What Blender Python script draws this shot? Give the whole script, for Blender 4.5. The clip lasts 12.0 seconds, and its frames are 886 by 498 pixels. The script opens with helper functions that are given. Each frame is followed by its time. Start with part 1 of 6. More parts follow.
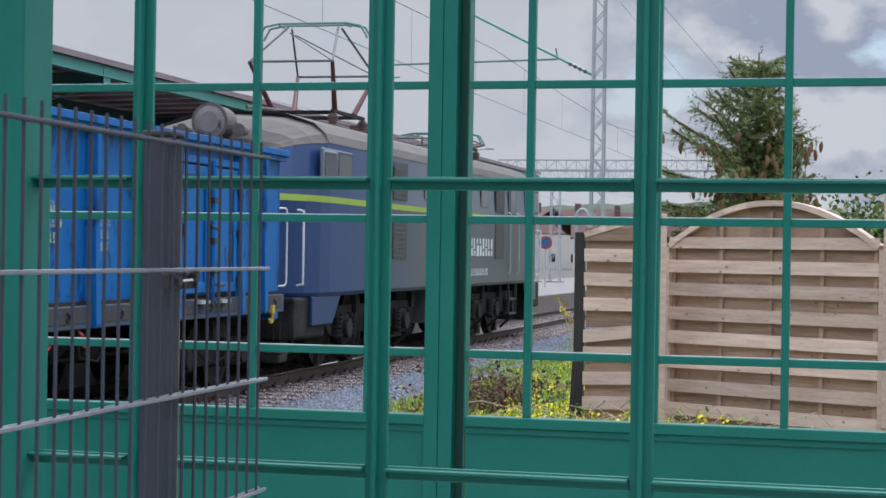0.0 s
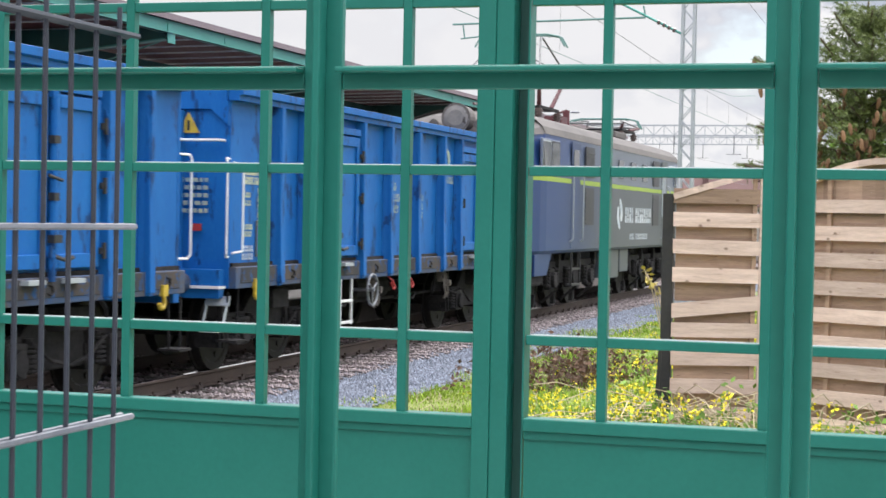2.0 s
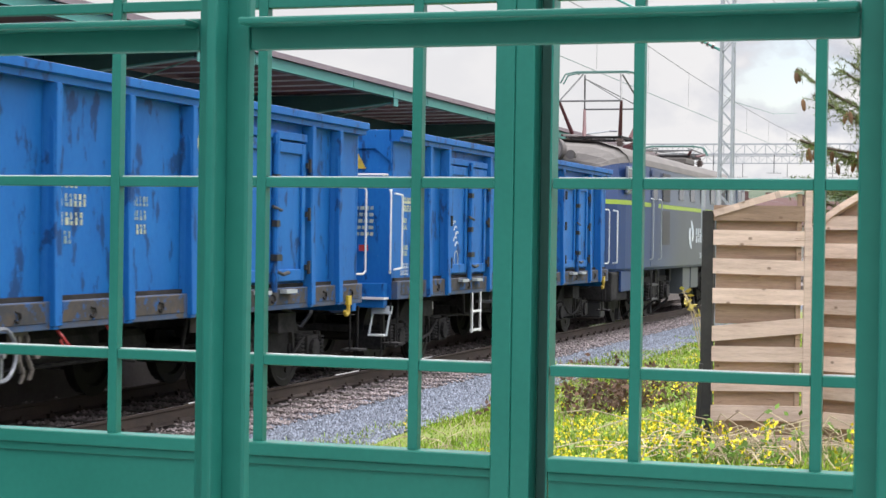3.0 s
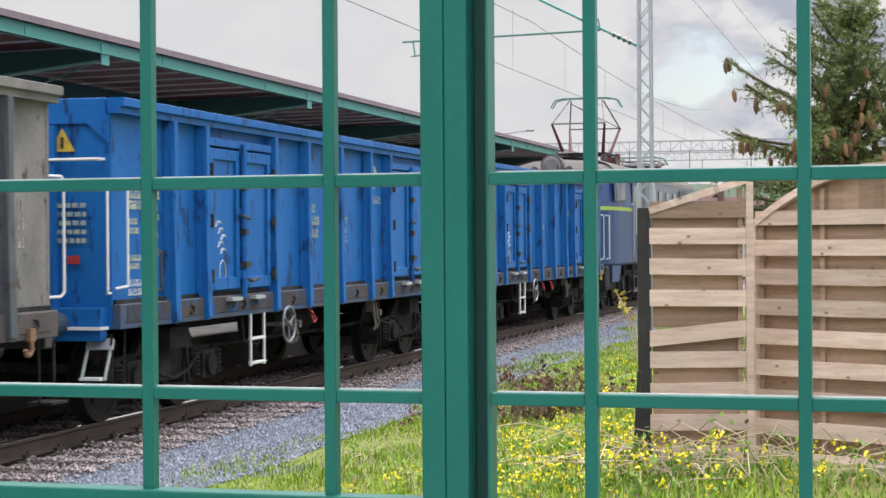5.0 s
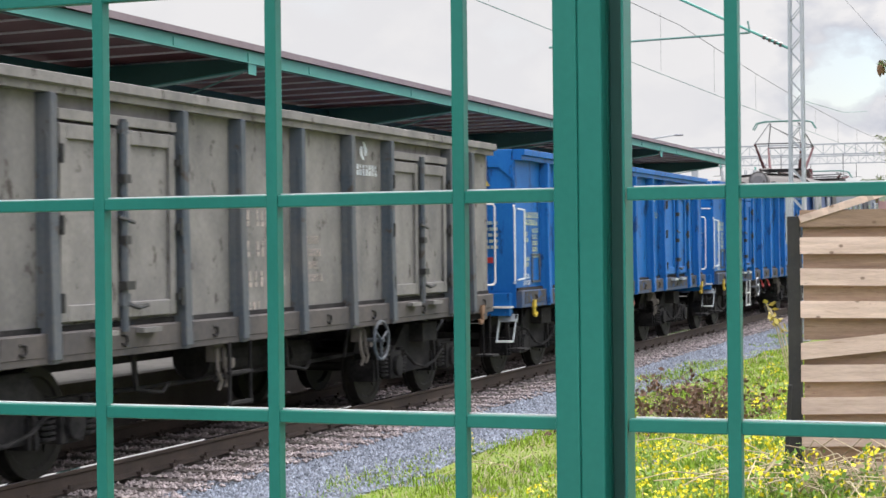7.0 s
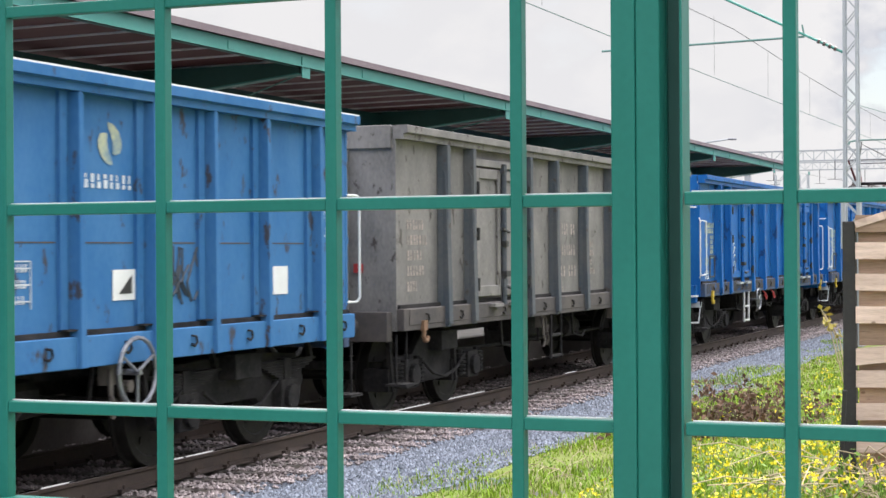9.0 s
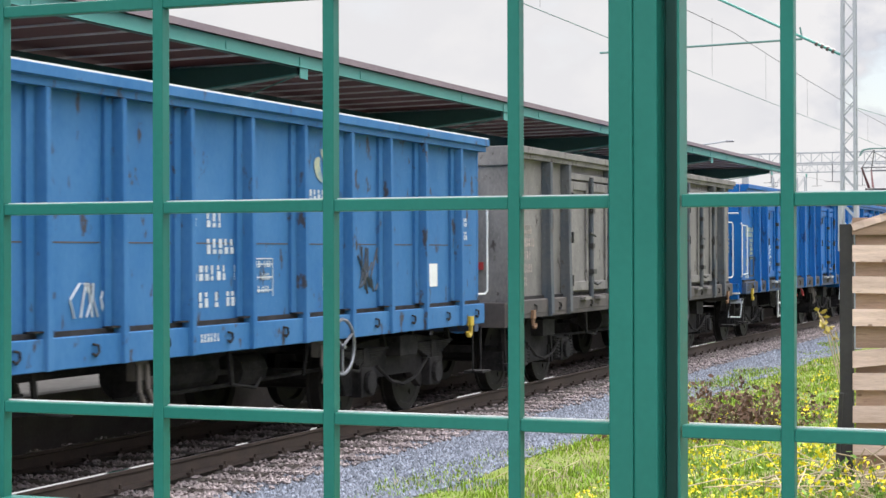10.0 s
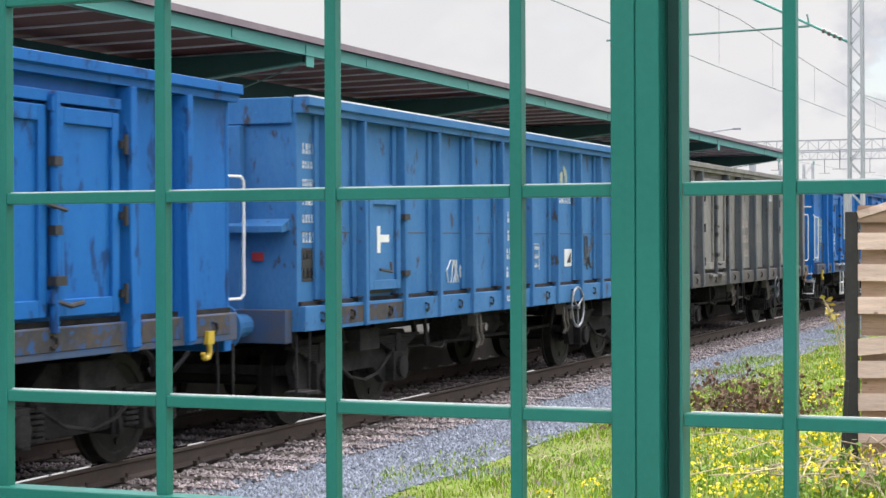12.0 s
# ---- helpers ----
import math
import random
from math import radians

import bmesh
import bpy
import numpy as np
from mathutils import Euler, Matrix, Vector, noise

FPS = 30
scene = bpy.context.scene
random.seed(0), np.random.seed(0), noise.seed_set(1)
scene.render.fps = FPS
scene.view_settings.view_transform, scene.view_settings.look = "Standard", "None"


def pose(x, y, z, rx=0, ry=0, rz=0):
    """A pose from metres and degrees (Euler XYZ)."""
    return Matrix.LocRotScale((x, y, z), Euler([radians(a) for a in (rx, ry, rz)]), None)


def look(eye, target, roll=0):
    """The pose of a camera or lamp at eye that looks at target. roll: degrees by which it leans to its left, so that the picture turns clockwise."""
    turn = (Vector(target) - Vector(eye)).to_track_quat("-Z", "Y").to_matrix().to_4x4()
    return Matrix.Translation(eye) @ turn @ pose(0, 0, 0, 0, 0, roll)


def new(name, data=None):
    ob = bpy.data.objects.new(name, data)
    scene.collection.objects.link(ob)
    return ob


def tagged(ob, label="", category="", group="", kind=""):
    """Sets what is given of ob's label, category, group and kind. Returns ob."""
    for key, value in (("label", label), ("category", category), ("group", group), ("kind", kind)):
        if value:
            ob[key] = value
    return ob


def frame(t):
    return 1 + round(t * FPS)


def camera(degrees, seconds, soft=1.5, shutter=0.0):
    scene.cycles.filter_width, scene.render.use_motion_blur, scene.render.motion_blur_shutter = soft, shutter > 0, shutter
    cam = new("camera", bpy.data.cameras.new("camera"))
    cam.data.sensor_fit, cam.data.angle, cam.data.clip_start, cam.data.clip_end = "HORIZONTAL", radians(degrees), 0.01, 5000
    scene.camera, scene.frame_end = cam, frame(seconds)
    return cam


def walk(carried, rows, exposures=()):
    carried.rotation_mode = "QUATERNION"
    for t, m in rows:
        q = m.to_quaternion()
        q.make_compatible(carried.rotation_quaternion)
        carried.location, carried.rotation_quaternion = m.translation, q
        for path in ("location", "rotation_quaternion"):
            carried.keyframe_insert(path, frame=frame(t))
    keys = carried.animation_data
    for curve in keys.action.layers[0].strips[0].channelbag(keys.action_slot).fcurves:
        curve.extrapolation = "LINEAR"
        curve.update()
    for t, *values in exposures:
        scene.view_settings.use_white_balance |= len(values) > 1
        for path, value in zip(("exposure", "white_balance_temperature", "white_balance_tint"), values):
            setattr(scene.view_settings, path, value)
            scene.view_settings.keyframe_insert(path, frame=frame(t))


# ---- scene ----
# World: x runs along the track the way the train goes, y across it to the platform, z up from the rail heads.
cam = camera(28.65, 12.0, soft=1.5, shutter=0.3)
# seconds, eye x, y, z, heading, tilt, lean (degrees)
PATH = [
    (0.0, -2.767, -9.346, 1.837, 13.90, 0.12, 0.91),
    (0.5, -2.363, -9.261, 1.845, 13.85, -0.30, 1.06),
    (1.0, -2.016, -9.274, 1.849, 14.53, -0.73, 0.84),
    (1.5, -1.714, -9.197, 1.818, 15.63, -1.08, 0.86),
    (2.0, -1.443, -9.120, 1.819, 16.73, -1.04, 1.12),
    (2.5, -1.157, -9.095, 1.809, 17.93, -0.34, 1.17),
    (2.7, -1.068, -9.079, 1.810, 18.19, -0.36, 0.98),
    (4.3, -0.469, -8.861, 1.832, 16.01, -0.50, -0.22),
    (4.5, -0.408, -8.861, 1.835, 15.84, -0.43, -0.24),
    (5.0, -0.270, -8.816, 1.821, 15.32, -0.28, -0.38),
    (5.5, -0.182, -8.767, 1.824, 15.10, -0.32, -0.33),
    (6.0, -0.141, -8.780, 1.839, 16.22, -0.40, -0.10),
    (6.5, -0.116, -8.799, 1.847, 18.44, -0.29, -0.31),
    (7.0, -0.098, -8.802, 1.850, 20.23, -0.06, -0.60),
    (9.0, -0.131, -8.798, 1.850, 21.92, 0.07, -0.35),
    (9.5, -0.140, -8.797, 1.854, 21.85, 0.03, -0.16),
    (10.0, -0.132, -8.799, 1.851, 21.83, 0.10, -0.14),
    (10.5, -0.130, -8.802, 1.853, 21.85, 0.11, -0.12),
    (11.0, -0.131, -8.805, 1.853, 21.85, 0.10, -0.19),
    (11.5, -0.132, -8.804, 1.855, 21.82, 0.00, -0.20),
    (12.0, -0.125, -8.809, 1.853, 22.07, -0.30, -0.21),
]


def aim(x, y, z, heading, tilt, lean):
    h, e = radians(heading), radians(tilt)
    d = Vector((math.cos(h) * math.cos(e), math.sin(h) * math.cos(e), math.sin(e)))
    return look((x, y, z), Vector((x, y, z)) + d, lean)


walk(cam, [(r[0], aim(*r[1:])) for r in PATH],
     exposures=[(t, s, 5950 if t < 1 else 6200 if t < 2 else 6550, 12) for t, s in ((0.0, -0.14), (0.8, 0.0), (1.3, 0.25), (1.6, 0.42), (2.2, 0.53), (4.3, 0.34), (5.5, 0.28), (6.2, 0.29), (7.0, 0.45), (9.0, 0.49), (12.0, 0.46))])

# ---- daylight: bright broken cloud, soft sun ----
SUN_ELEV, SUN_AZ = radians(50), radians(340)
world = bpy.data.worlds.new("daylight")
scene.world = world
world.use_nodes = True
wn, wl = world.node_tree.nodes, world.node_tree.links
wn.clear()
w_out = wn.new("ShaderNodeOutputWorld")
w_bg = wn.new("ShaderNodeBackground")
w_sky = wn.new("ShaderNodeTexSky")
w_sky.sky_type, w_sky.sun_disc = "NISHITA", False
w_sky.sun_elevation, w_sky.sun_rotation = SUN_ELEV, radians(90) - SUN_AZ
w_co = wn.new("ShaderNodeTexCoord")
w_map = wn.new("ShaderNodeMapping")
w_map.inputs["Scale"].default_value = (1.0, 1.0, 1.7)
w_map.inputs["Location"].default_value = (0.33, 0.12, 0.05)
w_noise = wn.new("ShaderNodeTexNoise")
w_noise.inputs["Scale"].default_value = 7.5
w_noise.inputs["Detail"].default_value = 9
w_noise.inputs["Roughness"].default_value = 0.52
w_ramp = wn.new("ShaderNodeValToRGB")
w_ramp.color_ramp.elements[0].position, w_ramp.color_ramp.elements[1].position = 0.355, 0.41
w_noise2 = wn.new("ShaderNodeTexNoise")
w_noise2.inputs["Scale"].default_value = 15.0
w_noise2.inputs["Detail"].default_value = 9
w_ramp2 = wn.new("ShaderNodeValToRGB")
w_ramp2.color_ramp.elements[0].position, w_ramp2.color_ramp.elements[1].position = 0.42, 0.53
w_ramp2.color_ramp.elements[0].color = (3.7, 4.0, 4.7, 1)
w_ramp2.color_ramp.elements[1].color = (6.6, 6.6, 6.6, 1)
w_mix = wn.new("ShaderNodeMix")
w_mix.data_type = "RGBA"
wl.new(w_co.outputs["Generated"], w_map.inputs["Vector"])
for n_ in (w_noise, w_noise2):
    wl.new(w_map.outputs["Vector"], n_.inputs["Vector"])
wl.new(w_noise.outputs["Fac"], w_ramp.inputs["Fac"])
wl.new(w_noise2.outputs["Fac"], w_ramp2.inputs["Fac"])
wl.new(w_ramp.outputs["Color"], w_mix.inputs["Factor"])
wl.new(w_sky.outputs["Color"], w_mix.inputs["A"])
wl.new(w_ramp2.outputs["Color"], w_mix.inputs["B"])
# a clouded sky is brighter overhead than near the horizon
w_sep = wn.new("ShaderNodeSeparateXYZ")
w_up = wn.new("ShaderNodeMapRange")
w_up.inputs["From Min"].default_value, w_up.inputs["From Max"].default_value = 0.17, 0.7
w_up.inputs["To Min"].default_value, w_up.inputs["To Max"].default_value = 1.0, 4.2
w_mul = wn.new("ShaderNodeVectorMath")
w_mul.operation = "SCALE"
wl.new(w_co.outputs["Generated"], w_sep.inputs[0])
wl.new(w_sep.outputs["Z"], w_up.inputs["Value"])
# the cloud thins to an even bright veil towards the station
w_veil = wn.new("ShaderNodeMix")
w_veil.data_type = "RGBA"
w_veil.inputs["B"].default_value = (6.0, 6.03, 6.1, 1)
w_side = wn.new("ShaderNodeMapRange")
w_side.inputs["From Min"].default_value, w_side.inputs["From Max"].default_value = 0.07, 0.21
w_side.inputs["To Max"].default_value = 0.9
wl.new(w_sep.outputs["Y"], w_side.inputs["Value"])
wl.new(w_side.outputs["Result"], w_veil.inputs["Factor"])
wl.new(w_mix.outputs["Result"], w_veil.inputs["A"])
wl.new(w_veil.outputs["Result"], w_mul.inputs[0])
wl.new(w_up.outputs["Result"], w_mul.inputs["Scale"])
wl.new(w_mul.outputs["Vector"], w_bg.inputs["Color"])
w_bg.inputs["Strength"].default_value = 0.1
wl.new(w_bg.outputs["Background"], w_out.inputs["Surface"])

sun = new("sun", bpy.data.lights.new("sun", "SUN"))
sun.data.energy, sun.data.angle, sun.data.color = 2.1, radians(16), (1.0, 0.96, 0.9)
sun.matrix_world = look((30 * math.cos(SUN_AZ) * math.cos(SUN_ELEV), 30 * math.sin(SUN_AZ) * math.cos(SUN_ELEV), 30 * math.sin(SUN_ELEV)), (0, 0, 0))


# ---- materials ----
def material(name, base, worn, grain=30.0, rough=0.6, metal=0.0, bump=0.15, patch=2.0, amount=0.5, stretch=(1, 1, 1), rnd=0.0, dirt=None, dirt_at=0.62):
    """A surface with a base and a worn colour at two scales, fine relief and, if asked, dirt in its own blotches."""
    m = bpy.data.materials.new(name)
    m.use_nodes = True
    nt = m.node_tree
    n, l = nt.nodes, nt.links
    b = n["Principled BSDF"]
    b.inputs["Roughness"].default_value, b.inputs["Metallic"].default_value = rough, metal
    co = n.new("ShaderNodeTexCoord")
    mp = n.new("ShaderNodeMapping")
    mp.inputs["Scale"].default_value = stretch
    l.new(co.outputs["Object"], mp.inputs["Vector"])
    big, fine = n.new("ShaderNodeTexNoise"), n.new("ShaderNodeTexNoise")
    big.inputs["Scale"].default_value, big.inputs["Detail"].default_value = patch, 6
    fine.inputs["Scale"].default_value, fine.inputs["Detail"].default_value = grain, 4
    for q in (big, fine):
        l.new(mp.outputs["Vector"], q.inputs["Vector"])
    add = n.new("ShaderNodeMath")
    add.operation = "MULTIPLY_ADD"
    l.new(fine.outputs["Fac"], add.inputs[0])
    add.inputs[1].default_value = 0.5
    l.new(big.outputs["Fac"], add.inputs[2])
    rp = n.new("ShaderNodeMapRange")
    rp.inputs["From Min"].default_value, rp.inputs["From Max"].default_value = 0.55, 0.95
    rp.inputs["To Max"].default_value = amount
    l.new(add.outputs[0], rp.inputs["Value"])
    mx = n.new("ShaderNodeMix")
    mx.data_type = "RGBA"
    mx.inputs["A"].default_value, mx.inputs["B"].default_value = (*base, 1), (*worn, 1)
    l.new(rp.outputs["Result"], mx.inputs["Factor"])
    colour = mx.outputs["Result"]
    if dirt:
        d = n.new("ShaderNodeTexNoise")
        d.inputs["Scale"].default_value, d.inputs["Detail"].default_value, d.inputs["Roughness"].default_value = patch * 2.7, 8, 0.65
        l.new(mp.outputs["Vector"], d.inputs["Vector"])
        dr = n.new("ShaderNodeMapRange")
        dr.inputs["From Min"].default_value, dr.inputs["From Max"].default_value = dirt_at, dirt_at + 0.05
        l.new(d.outputs["Fac"], dr.inputs["Value"])
        dm = n.new("ShaderNodeMix")
        dm.data_type = "RGBA"
        dm.inputs["B"].default_value = (*dirt, 1)
        l.new(colour, dm.inputs["A"])
        l.new(dr.outputs["Result"], dm.inputs["Factor"])
        colour = dm.outputs["Result"]
    if rnd:
        inf = n.new("ShaderNodeObjectInfo")
        geo = n.new("ShaderNodeNewGeometry")
        sm = n.new("ShaderNodeMath")
        sm.operation = "ADD"
        l.new(inf.outputs["Random"], sm.inputs[0])
        l.new(geo.outputs["Random Per Island"], sm.inputs[1])
        fr = n.new("ShaderNodeMath")
        fr.operation = "FRACT"
        l.new(sm.outputs[0], fr.inputs[0])
        vr = n.new("ShaderNodeMapRange")
        vr.inputs["To Min"].default_value, vr.inputs["To Max"].default_value = 1 - rnd, 1 + rnd
        l.new(fr.outputs[0], vr.inputs["Value"])
        hs = n.new("ShaderNodeHueSaturation")
        l.new(vr.outputs["Result"], hs.inputs["Value"])
        l.new(colour, hs.inputs["Color"])
        colour = hs.outputs["Color"]
    l.new(colour, b.inputs["Base Color"])
    if bump:
        bp = n.new("ShaderNodeBump")
        bp.inputs["Strength"].default_value, bp.inputs["Distance"].default_value = bump, 0.01
        l.new(add.outputs[0], bp.inputs["Height"])
        l.new(bp.outputs["Normal"], b.inputs["Normal"])
    return m


GREEN = material("green_gloss_paint", (0.011, 0.128, 0.098), (0.018, 0.165, 0.13), 60, 0.36, 0, 0.06, 3, 0.5)
ANTHRACITE = material("anthracite_coated_steel", (0.026, 0.031, 0.045), (0.048, 0.054, 0.07), 80, 0.45, 0.1, 0.05, 6, 0.5)
GALV = material("galvanised_wire", (0.16, 0.17, 0.2), (0.3, 0.31, 0.33), 90, 0.4, 0.6, 0.05, 9, 0.6)
RUSTY = material("rusty_edge", (0.16, 0.085, 0.05), (0.28, 0.17, 0.1), 50, 0.8, 0, 0.2, 8, 0.6)
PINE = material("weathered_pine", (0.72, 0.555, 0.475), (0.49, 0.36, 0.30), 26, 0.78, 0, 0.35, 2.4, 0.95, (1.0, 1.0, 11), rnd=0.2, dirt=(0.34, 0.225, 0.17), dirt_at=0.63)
# Darker copy of the pine; the back layer's shade is in the colour
PINE_SHADED = material("shaded_pine", (0.385, 0.26, 0.185), (0.24, 0.158, 0.112), 26, 0.82, 0, 0.35, 2.4, 0.95, (1.0, 1.0, 11), rnd=0.22, dirt=(0.2, 0.125, 0.09), dirt_at=0.62)
BLACKPOST = material("tarred_post", (0.02, 0.02, 0.022), (0.05, 0.045, 0.04), 40, 0.8, 0, 0.2, 4)
BLUE = material("bright_blue_wagon_paint", (0.008, 0.098, 0.34), (0.016, 0.136, 0.41), 25, 0.42, 0, 0.4, 1.3, 0.8, (1.6, 1.6, 0.6), dirt=(0.012, 0.05, 0.16), dirt_at=0.565)
BLUE_OLD = material("faded_blue_wagon_paint", (0.028, 0.126, 0.31), (0.062, 0.18, 0.375), 20, 0.55, 0, 0.3, 1.5, 0.8, (1.5, 1.5, 0.7), dirt=(0.055, 0.055, 0.07), dirt_at=0.60)
GREY_OLD = material("grey_brown_wagon_paint", (0.110, 0.105, 0.107), (0.215, 0.203, 0.197), 22, 0.7, 0, 0.15, 1.7, 1.0, (1.5, 1.5, 0.8), dirt=(0.045, 0.036, 0.034), dirt_at=0.60)
GREYBLUE = material("dark_slate_wagon_posts", (0.040, 0.056, 0.078), (0.088, 0.09, 0.098), 22, 0.7, 0, 0.15, 1.6, 0.9, dirt=(0.05, 0.04, 0.038), dirt_at=0.6)
GRIME = material("grimy_underframe", (0.005, 0.005, 0.006), (0.036, 0.033, 0.034), 25, 0.9, 0.0, 0.3, 4, 0.85)
GRIME_B = material("grimy_blue_sill", (0.018, 0.062, 0.16), (0.062, 0.058, 0.062), 18, 0.8, 0.0, 0.2, 2.2, 0.9, dirt=(0.06, 0.045, 0.036), dirt_at=0.58)
GRIME_G = material("grimy_brown_sill", (0.043, 0.039, 0.042), (0.088, 0.074, 0.07), 18, 0.8, 0.0, 0.2, 2.2, 0.9)
STEEL = material("worn_wheel_steel", (0.012, 0.011, 0.011), (0.04, 0.036, 0.034), 40, 0.6, 0.3, 0.1, 5)
RAILSIDE = material("rusty_rail_web", (0.045, 0.032, 0.028), (0.085, 0.058, 0.045), 30, 0.85, 0, 0.2, 3, 0.6)
RAILHEAD = material("polished_rail_head", (0.9, 0.9, 0.9), (0.8, 0.79, 0.78), 30, 0.07, 1.0, 0, 2)
YELLOW = material("yellow_paint", (0.56, 0.40, 0.025), (0.34, 0.23, 0.04), 40, 0.5, 0, 0.05, 9, 0.9)
WHITE = material("white_paint", (0.72, 0.73, 0.74), (0.55, 0.55, 0.55), 40, 0.5, 0, 0.05, 5)
MARK = material("faded_white_stencil", (0.62, 0.65, 0.68), (0.36, 0.42, 0.5), 30, 0.7, 0, 0.0, 5, 0.9)
MARK_Y = material("faded_yellow_stencil", (0.46, 0.47, 0.30), (0.12, 0.22, 0.30), 30, 0.7, 0, 0.0, 5, 0.9)
MARK_P = material("pinkish_faded_stencil", (0.42, 0.345, 0.32), (0.22, 0.2, 0.195), 30, 0.7, 0, 0.0, 9, 1.0)
BLACK = material("black_paint", (0.015, 0.015, 0.017), (0.04, 0.04, 0.04), 40, 0.6, 0, 0.05, 5)
RED = material("red_paint", (0.36, 0.025, 0.025), (0.25, 0.03, 0.03), 40, 0.6, 0, 0.05, 5)
LOCO_GREY = material("grey_locomotive_paint", (0.060, 0.070, 0.086), (0.08, 0.09, 0.106), 20, 0.45, 0, 0.05, 1.2, 0.6)
LOCO_PALE = material("pale_grey_locomotive_paint", (0.112, 0.135, 0.195), (0.145, 0.165, 0.215), 20, 0.45, 0, 0.05, 1.2, 0.6)
LOCO_BLUE = material("deep_blue_locomotive_paint", (0.025, 0.075, 0.21), (0.04, 0.10, 0.25), 20, 0.45, 0, 0.05, 1.2, 0.6)
LOCO_LIME = material("lime_stripe_paint", (0.27, 0.38, 0.03), (0.22, 0.31, 0.05), 20, 0.45, 0, 0.03, 2)
LOCO_ROOF = material("dusty_roof_paint", (0.118, 0.106, 0.10), (0.078, 0.07, 0.068), 14, 0.8, 0, 0.12, 1.0, 0.8)
LOUVRE = material("dark_louvre", (0.035, 0.035, 0.045), (0.06, 0.06, 0.07), 30, 0.5, 0, 0.1, 4)
MAROON = material("maroon_frame_paint", (0.105, 0.026, 0.032), (0.075, 0.03, 0.034), 30, 0.5, 0, 0.05, 4)
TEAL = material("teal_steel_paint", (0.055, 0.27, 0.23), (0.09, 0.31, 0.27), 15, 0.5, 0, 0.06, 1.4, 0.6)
# Much darker teal: canopy parts under the roof, painted shade in the column slot
TEAL_DARK = material("dark_teal", (0.012, 0.075, 0.06), (0.02, 0.1, 0.085), 15, 0.55, 0, 0.06, 1.4, 0.6)
ROOFEDGE = material("purple_brown_roofing", (0.19, 0.15, 0.165), (0.26, 0.215, 0.225), 10, 0.85, 0, 0.15, 0.8, 0.7)
SOFFIT = material("dark_red_soffit_boards", (0.085, 0.019, 0.021), (0.12, 0.03, 0.03), 10, 0.7, 0, 0.08, 1.2, 0.6, rnd=0.15)
TURF = material("turf", (0.16, 0.23, 0.04), (0.22, 0.20, 0.08), 14, 0.9, 0, 0.3, 1.1, 0.9)
BALLAST = material("pinkish_ballast", (0.36, 0.305, 0.305), (0.22, 0.185, 0.185), 30, 0.9, 0, 0.3, 8, 0.8, rnd=0.4)
GRAVEL = material("blue_grey_gravel", (0.245, 0.27, 0.325), (0.125, 0.138, 0.17), 30, 0.9, 0, 0.3, 8, 0.8, rnd=0.4)
SOIL = material("earth_with_gravel", (0.115, 0.105, 0.095), (0.075, 0.07, 0.062), 12, 0.95, 0, 0.4, 0.9, 0.8)
GRASS = material("fresh_grass", (0.165, 0.29, 0.022), (0.29, 0.385, 0.045), 3, 0.7, 0, 0.0, 0.6, 0.9, rnd=0.45)
DRY = material("dry_stalks", (0.50, 0.42, 0.29), (0.34, 0.26, 0.17), 20, 0.85, 0, 0.1, 3, 0.7, rnd=0.3)
BRAMBLE = material("brown_withered_leaves", (0.14, 0.075, 0.045), (0.09, 0.05, 0.035), 20, 0.85, 0, 0.1, 3, 0.7, rnd=0.4)
LEAF = material("weed_leaves", (0.13, 0.24, 0.04), (0.19, 0.30, 0.06), 10, 0.6, 0, 0.0, 2, 0.8, rnd=0.35)
PETAL = material("yellow_petals", (0.82, 0.70, 0.02), (0.75, 0.58, 0.01), 10, 0.6, 0, 0.0, 3, 0.6, rnd=0.15)
NEEDLE = material("spruce_needles", (0.085, 0.13, 0.03), (0.15, 0.185, 0.05), 8, 0.6, 0, 0.0, 1.5, 0.9, rnd=0.4)
CONE = material("brown_spruce_cones", (0.21, 0.115, 0.055), (0.15, 0.08, 0.04), 40, 0.8, 0, 0.2, 6, rnd=0.25)
AUTUMN = material("pale_yellow_leaves", (0.55, 0.45, 0.12), (0.42, 0.34, 0.12), 10, 0.7, 0, 0.0, 2, 0.8, rnd=0.3)
BARK = material("spruce_bark", (0.09, 0.065, 0.05), (0.14, 0.105, 0.08), 20, 0.9, 0, 0.4, 4)
CONCRETE = material("stained_concrete", (0.22, 0.212, 0.205), (0.14, 0.134, 0.13), 14, 0.9, 0, 0.2, 1.5, 0.8)
PAVING = material("pale_bounce_paving", (0.42, 0.41, 0.39), (0.31, 0.30, 0.285), 14, 0.85, 0, 0.2, 1.5, 0.8)
SLEEPER = material("concrete_sleeper", (0.13, 0.115, 0.105), (0.085, 0.072, 0.066), 20, 0.9, 0, 0.2, 3, 0.8, rnd=0.15)
MASTPAINT = material("light_grey_mast_paint", (0.38, 0.41, 0.44), (0.28, 0.30, 0.33), 20, 0.5, 0.2, 0.05, 2)
WIRE = material("overhead_wire", (0.10, 0.105, 0.11), (0.16, 0.16, 0.16), 30, 0.6, 0.4, 0, 3)
WIRE_TEAL = material("verdigris_copper_wire", (0.10, 0.22, 0.2), (0.16, 0.27, 0.25), 30, 0.6, 0.1, 0, 3)
CERAMIC = material("brown_insulators", (0.09, 0.06, 0.055), (0.13, 0.1, 0.09), 30, 0.3, 0, 0, 3)
HILL = material("distant_woods", (0.055, 0.085, 0.055), (0.09, 0.115, 0.075), 0.5, 0.95, 0, 0.0, 0.05, 0.8)
